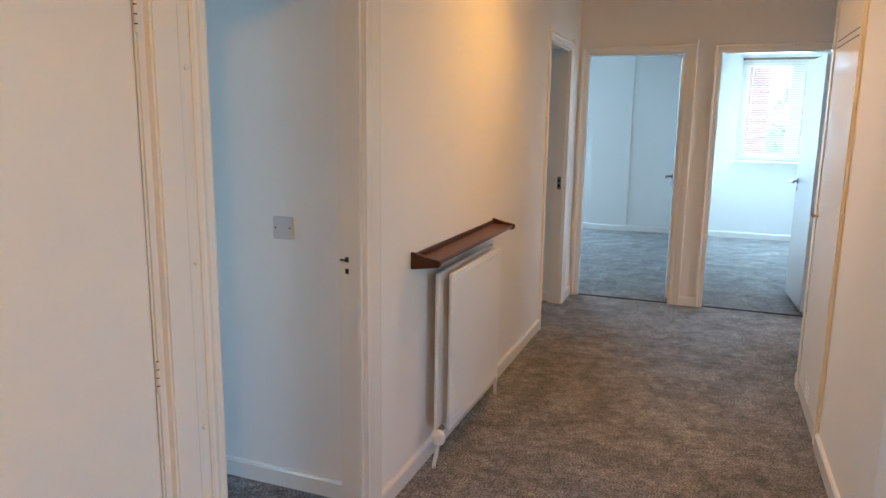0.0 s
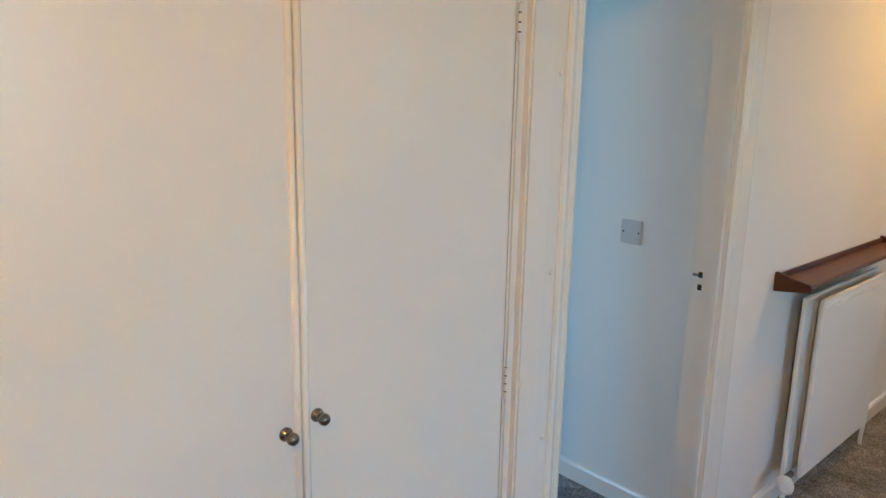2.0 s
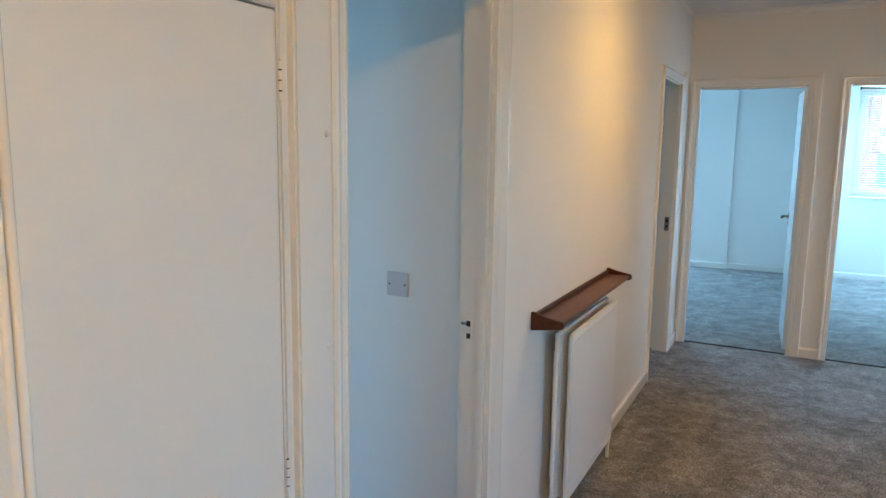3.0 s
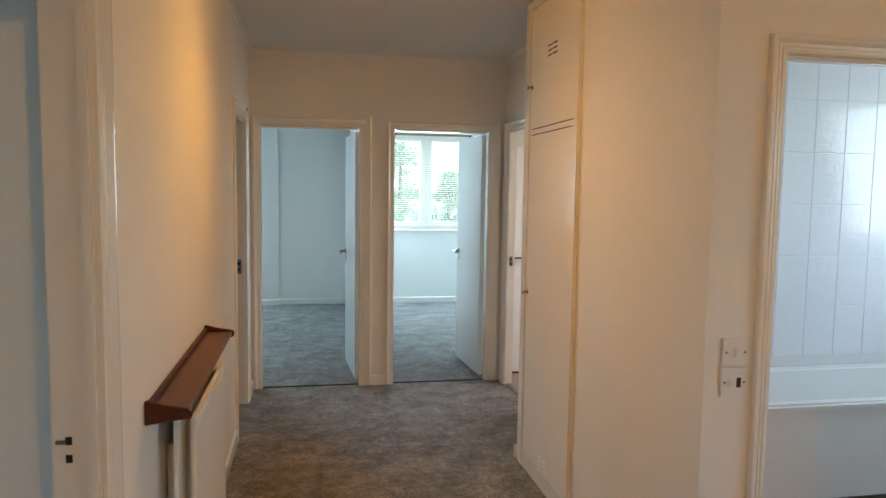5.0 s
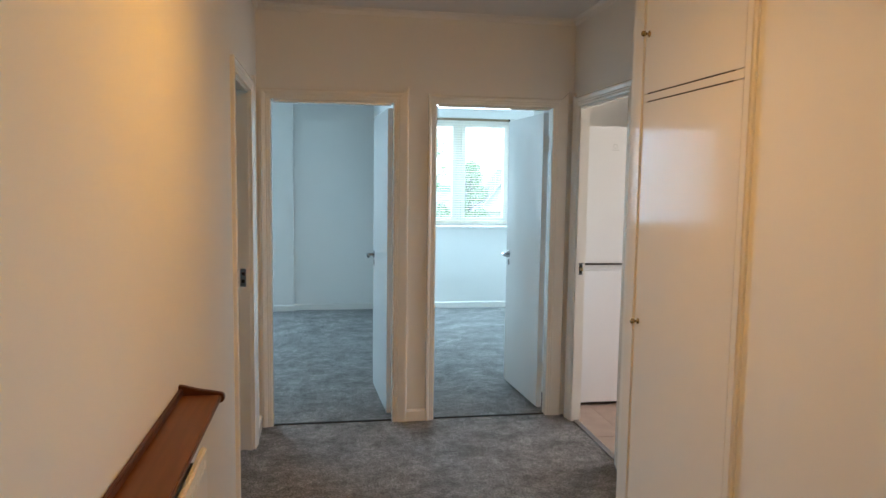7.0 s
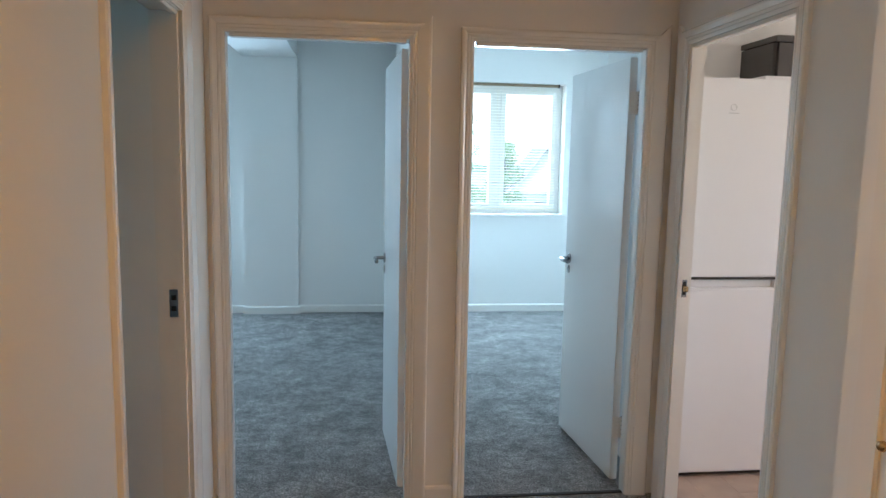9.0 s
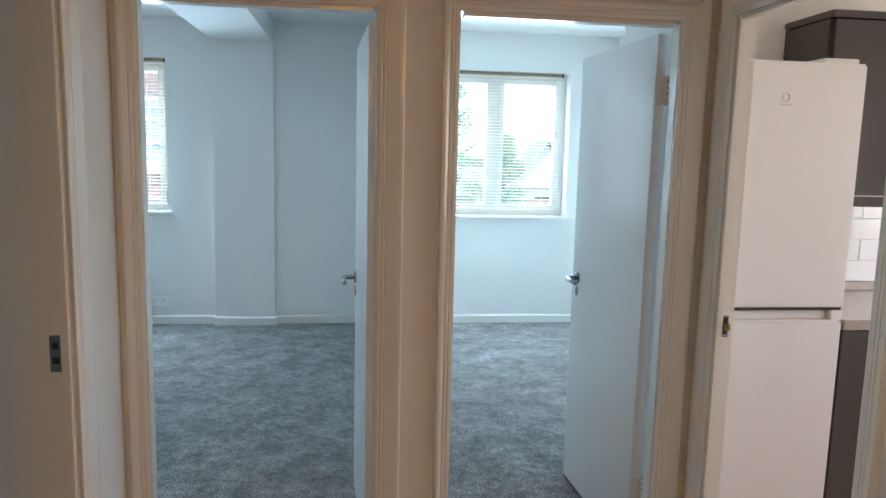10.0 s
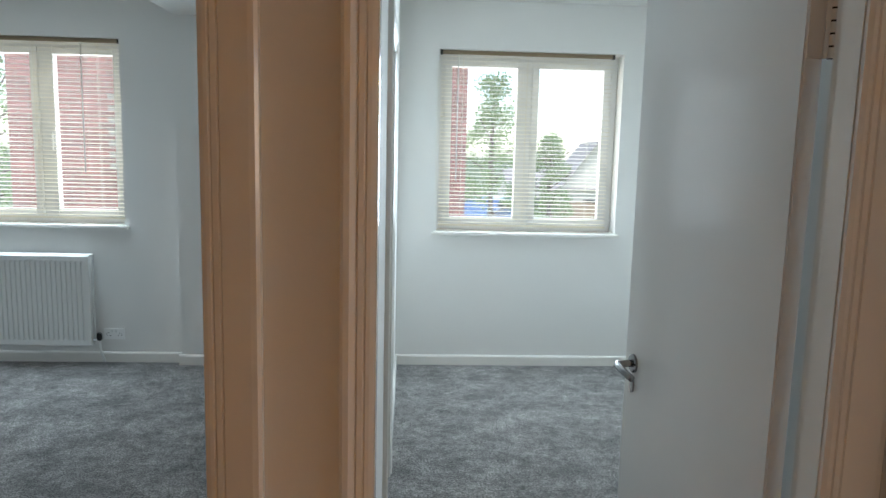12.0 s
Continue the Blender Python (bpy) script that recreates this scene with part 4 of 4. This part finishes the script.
# pale green base colour paints in what the house panes reflect
SHEENGLASS = mat("sheen_tinted_glass", (0.34, 0.40, 0.36), 0.08, var=0.2, scale=3, bump=0)
DARKGLASS = mat("dark_glass", (0.02, 0.025, 0.03), 0.05, var=0, bump=0)
RUBBER = mat("rubber", (0.02, 0.02, 0.02), 0.8, var=0.1)
GZ = -1.6
structure(box("ground", -400, 400, YB + 0.27, 900, GZ - 0.3, GZ, GRASS), "mown grass around the building", "ground")
structure(box("road", -60, 60, 29.5, 36.5, GZ, GZ + 0.01, TARMAC), "grey tarmac parking road", "road")

# brick neighbour, its facade turned a little away
house = base("brick_house", -3.82, 12.906, GZ, "red brick neighbouring house with a white window", "house")
house.rotation_euler = (0, 0, radians(23))
HW, HH = 6.4, 7.2
bm = bmesh.new()
WX0, WX1, WZ0, WZ1 = 1.29, 2.39, 2.85, 3.9
for a, b, c, d in ((0, WX0, 0, HH), (WX1, HW, 0, HH), (WX0, WX1, 0, WZ0), (WX0, WX1, WZ1, HH)):
    bx(bm, a, b, 0.02, 0.25, c, d)
bx(bm, 0, HW, 0.8, 5, 0, HH)
bx(bm, 0, HW, 0.02, 0.8, HH - 0.1, HH)
part("wall", bm, MORTAR, house)
bm = bmesh.new()
for pts in (((-0.3, -0.3, HH), (HW + 0.3, -0.3, HH), (HW + 0.3, 2.5, HH + 2), (-0.3, 2.5, HH + 2)), ((HW + 0.3, 5.3, HH), (-0.3, 5.3, HH), (-0.3, 2.5, HH + 2), (HW + 0.3, 2.5, HH + 2))):
    bm.faces.new([bm.verts.new(p) for p in pts])
part("roof", bm, ROOF, house)
win = new("house_window")
win.parent = house
for nm, a, b, c, d, m in (("frame", WX0, WX0 + 0.08, WZ0, WZ1, UPVC), ("frame", WX1 - 0.08, WX1, WZ0, WZ1, UPVC), ("frame", WX0 + 0.08, WX1 - 0.08, WZ0, WZ0 + 0.08, UPVC), ("frame", WX0 + 0.08, WX1 - 0.08, WZ1 - 0.08, WZ1, UPVC)):
    bm = bmesh.new()
    bx(bm, a, b, 0.03, 0.12, c, d)
    part(nm, bm, m, win)
for k in range(1, 6):
    bm = bmesh.new()
    bx(bm, WX0 + k * 0.183 - 0.012, WX0 + k * 0.183 + 0.012, 0.05, 0.09, WZ0 + 0.08, WZ1 - 0.08)
    part("glazing_bar", bm, UPVC, win)
for k in range(1, 6):
    bm = bmesh.new()
    bx(bm, WX0 + 0.08, WX1 - 0.08, 0.05, 0.09, WZ0 + k * 0.175 - 0.012, WZ0 + k * 0.175 + 0.012)
    part("glazing_bar", bm, UPVC, win)
bm = bmesh.new()
bx(bm, WX0 + 0.08, WX1 - 0.08, 0.08, 0.1, WZ0 + 0.08, WZ1 - 0.08)
part("pane", bm, SHEENGLASS, win)
bm = bmesh.new()
bx(bm, WX0 - 0.08, WX1 + 0.08, -0.06, 0.1, WZ0 - 0.09, WZ0)
part("sill", bm, UPVC, win)
# the courses: whole bricks round the window one by one, the others joined
verts, faces, single = [], [], []
for r in range(int(HH / 0.075)):
    z0 = r * 0.075 + 0.005
    x = -0.1125 if r % 2 else 0.0
    while x < HW - 0.05:
        a, b = max(x, 0) + 0.005, min(x + 0.22, HW) - 0.001
        x += 0.225
        if b - a < 0.03 or (b > WX0 and a < WX1 and z0 + 0.065 > WZ0 - 0.02 and z0 < WZ1):
            continue
        y = random.uniform(0.0, 0.006)
        if b - a > 0.2 and 2.5 < z0 < 4.1 and 1.0 < a and b < 4.3 and len(single) < 300:
            single.append((a, y, z0))
            continue
        i = len(verts)
        for yy in (y, 0.03):
            verts += [(a, yy, z0), (b, yy, z0), (b, yy, z0 + 0.065), (a, yy, z0 + 0.065)]
        faces += [(i, i + 1, i + 2, i + 3), (i, i + 4, i + 5, i + 1), (i + 1, i + 5, i + 6, i + 2), (i + 2, i + 6, i + 7, i + 3), (i + 3, i + 7, i + 4, i)]
me = bpy.data.meshes.new("bricks")
me.from_pydata(verts, [], faces)
me.materials.append(BRICK)
bricks = new("bricks", me)
bricks.parent = house
tagged(bricks, "", "", "", "stuff")
bm = bmesh.new()
bx(bm, 0, 0.214, 0, 0.03, 0, 0.065)
one = bpy.data.meshes.new("brick")
bm.to_mesh(one)
bm.free()
one.materials.append(BRICK)
for at in single:
    ob = new("brick", one)
    ob.parent = house
    ob.location = at


def tree(x, y, height, spread, label, low=0.25):
    root = base("tree", x, y, GZ, label, "tree")
    bm = bmesh.new()
    tube(bm, [(0, 0, 0), (0.04, 0, height * 0.2), (0.0, 0.05, height * 0.5), (0.05, 0, height * 0.85)], 0.13, 8)
    for v in bm.verts:
        k = 1 - 0.75 * v.co.z / height
        v.co.x, v.co.y = v.co.x * k, v.co.y * k
    for i in range(9):
        a, z = i * 2.4, height * (0.22 + 0.06 * i)
        tube(bm, [(0, 0, z), (0.5 * spread * math.cos(a) * 0.5, 0.5 * spread * math.sin(a) * 0.5, z + 0.4), (0.5 * spread * math.cos(a) * 0.7, 0.5 * spread * math.sin(a) * 0.7, z + 0.6)], 0.02, 5)
    part("trunk", bm, BARK, root)
    vs, fs = [], []
    blobs = []
    for i in range(110):
        f = random.random()
        a = random.uniform(0, 6.28)
        r = spread * 0.5 * math.sqrt(random.random()) * (1 - 0.75 * f) * random.choice((1, 1, 0.8, 1.15))
        blobs.append((r * math.cos(a), r * math.sin(a), height * (low + (0.97 - low) * f), spread * random.uniform(0.06, 0.13)))
    for bxx, by, bz, br in blobs:
        for k in range(60):
            d = Vector((random.gauss(0, 1), random.gauss(0, 1), random.gauss(0, 0.8))).normalized() * br * random.random() ** 0.4
            c = Vector((bxx, by, bz)) + d
            s = random.uniform(0.03, 0.065)
            q = Euler((random.uniform(0, 6.28), random.uniform(0, 6.28), random.uniform(0, 6.28)))
            m = q.to_matrix()
            i = len(vs)
            for p in ((-s, 0, 0), (0, -s * 0.5, 0.01), (s, 0, 0), (0, s * 0.5, 0.01)):
                vs.append(c + m @ Vector(p))
            fs.append((i, i + 1, i + 2, i + 3))
    me2 = bpy.data.meshes.new("crown")
    me2.from_pydata([tuple(v) for v in vs], [], fs)
    me2.materials.append(LEAF)
    cr = new("crown", me2)
    cr.parent = root
    return root


tree(3.75, 26.0, 5.7, 2.9, "tall conifer-like green tree beyond the parking", 0.3)
tree(5.95, 27.5, 4.0, 2.2, "leafy green garden tree beyond the parking", 0.12)
tree(-5.6, 15.5, 6.5, 4.0, "bright green leafy tree beside the brick house", 0.05)
tree(-8.6, 18.5, 7.0, 4.5, "bright green leafy tree behind the brick house", 0.05)

# pale house far off
far = base("pale_house", 12.8, 47, GZ - 1.6, "pale rendered house with a tiled gable roof", "house")
bm = bmesh.new()
bx(bm, -5, 5, 0, 8, 0, 2.9)
vs = [bm.verts.new(p) for p in ((-2.2, -0.02, 2.8), (2.2, -0.02, 2.8), (0, -0.02, 5.6))]
bm.faces.new(vs)
part("wall", bm, RENDERED, far)
bm = bmesh.new()
for pts in (((-5.4, -0.4, 2.8), (5.4, -0.4, 2.8), (5.4, 4, 4.0), (-5.4, 4, 4.0)), ((-2.5, -0.5, 2.6), (0, -0.5, 5.8), (0, 4, 5.8), (-2.5, 4, 2.6)), ((2.5, -0.5, 2.6), (2.5, 4, 2.6), (0, 4, 5.8), (0, -0.5, 5.8))):
    bm.faces.new([bm.verts.new(p) for p in pts])
part("roof", bm, ROOF, far)
for x0 in (-4.2, -0.7, 3.0):
    bm = bmesh.new()
    bx(bm, x0, x0 + 1.3, -0.06, 0.02, 1.0, 2.2)
    part("window", bm, DARKGLASS, far)

# board fence
fence = base("board_fence", 8.0, 32.0, GZ, "brown upright board fence", "fence")
bm = bmesh.new()
bx(bm, -1.5, 2.6, 0.03, 0.07, 0.2, 0.28)
part("rail", bm, FENCE, fence)
for k in range(32):
    bm = bmesh.new()
    bx(bm, -1.5 + k * 0.128, -1.5 + k * 0.128 + 0.12, 0.0, 0.022, 0.04, 1.35 + random.uniform(-0.015, 0.015))
    part("board", bm, FENCE, fence)

# parked car
car = base("parked_car", 4.5, 33, GZ + 0.01, "blue hatchback car parked on the tarmac", "car")
car.rotation_euler = (0, 0, radians(55))
prof = [(-2.0, 0.25), (-2.05, 0.55), (-1.95, 0.8), (-1.0, 0.95), (-0.35, 1.40), (1.15, 1.42), (1.75, 1.0), (1.98, 0.9), (2.0, 0.45), (1.95, 0.25)]
bm = bmesh.new()
rings = [[bm.verts.new((x, yy * (0.86 if z > 0.96 else 1.0), z)) for x, z in prof] for yy in (-0.84, 0.84)]
close(bm, rings)
part("body", bm, CARBLUE, car, "", 0.05)
for yy in (-0.835, 0.80):
    bm = bmesh.new()
    vs = [bm.verts.new((x, yy * 0.93, z)) for x, z in ((-0.85, 0.98), (1.5, 0.98), (1.05, 1.34), (-0.3, 1.34))]
    bm.faces.new(vs)
    bm.faces.ensure_lookup_table()
    r = bmesh.ops.extrude_face_region(bm, geom=bm.faces[:])
    for v in [e for e in r["geom"] if isinstance(e, bmesh.types.BMVert)]:
        v.co.y += 0.02 if yy > 0 else -0.02
    part("side_window", bm, DARKGLASS, car)
for xx in (-1.3, 1.3):
    for yy in (-0.86, 0.66):
        bm = bmesh.new()
        revolve(bm, [(0.2, 0), (0.3, 0.01), (0.31, 0.1), (0.3, 0.19), (0.2, 0.2)], 20, pose(xx, yy, 0.31, -90, 0, 0))
        wh = part("wheel", bm, RUBBER, car)
        bm = bmesh.new()
        revolve(bm, [(0.02, 0), (0.19, 0.01), (0.19, 0.03)], 16, pose(xx, yy - 0.012, 0.31, -90, 0, 0))
        part("rim", bm, CHROME, wh)

# ---- laid pieces ----
# bath wall tiles
tiles = bpy.data.objects["wall_bathroom_back"]
bm = bmesh.new()
bx(bm, 0, 0.197, -0.006, 0.0, 0, 0.297)
bmesh.ops.bevel(bm, geom=bm.edges[:], offset=0.0015, segments=1, affect="EDGES")
tile_me = bpy.data.meshes.new("tile")
bm.to_mesh(tile_me)
bm.free()
tile_me.materials.append(TILE)
structure(box("tile_grout", XK + T, 4.6, 3.245, 3.25, 0.5, H, GROUT), "pale grout between bath tiles", "grout")
for r in range(7):
    for c in range(10):
        ob = new("tile", tile_me)
        ob.parent = tiles
        ob.location = (2.115 + c * 0.2, 3.249, 0.575 + r * 0.3)
        ob.rotation_euler = (radians(random.uniform(-0.25, 0.25)), 0, radians(random.uniform(-0.25, 0.25)))
# kitchen splashback
splash = bpy.data.objects["wall_recess_back"]
bm = bmesh.new()
bx(bm, 0, 0.197, -0.006, 0.0, 0, 0.097)
bmesh.ops.bevel(bm, geom=bm.edges[:], offset=0.0015, segments=1, affect="EDGES")
splash_me = bpy.data.meshes.new("tile")
bm.to_mesh(splash_me)
bm.free()
splash_me.materials.append(TILE)
for row in range(4):
    for col in range(6):
        ob = new("tile", splash_me)
        ob.parent = splash
        ob.location = (2.63 + 0.1 * (row % 2) + col * 0.2, 5.749, 0.978 + row * 0.1)
# kitchen planks
kf = bpy.data.objects["floor_kitchen"]
bm = bmesh.new()
bx(bm, 0, 0.178, 0, 1.196, 0, 0.002)
plank_me = bpy.data.meshes.new("plank")
bm.to_mesh(plank_me)
bm.free()
plank_me.materials.append(VINYL)
for c in range(14):
    y = 3.36 - 0.4 * (c % 3)
    for r in range(3):
        y0 = y + r * 1.2
        if y0 < 3.35 or y0 + 1.2 > 5.75:
            lo, hi = max(y0, 3.352), min(y0 + 1.196, 5.748)
            if hi - lo < 0.05:
                continue
        else:
            lo, hi = y0, y0 + 1.196
        ob = new("plank", plank_me)
        ob.parent = kf
        ob.location = (XK + 0.048 + c * 0.18, lo, 0.003)
        ob.scale = (1, (hi - lo) / 1.196, 1)
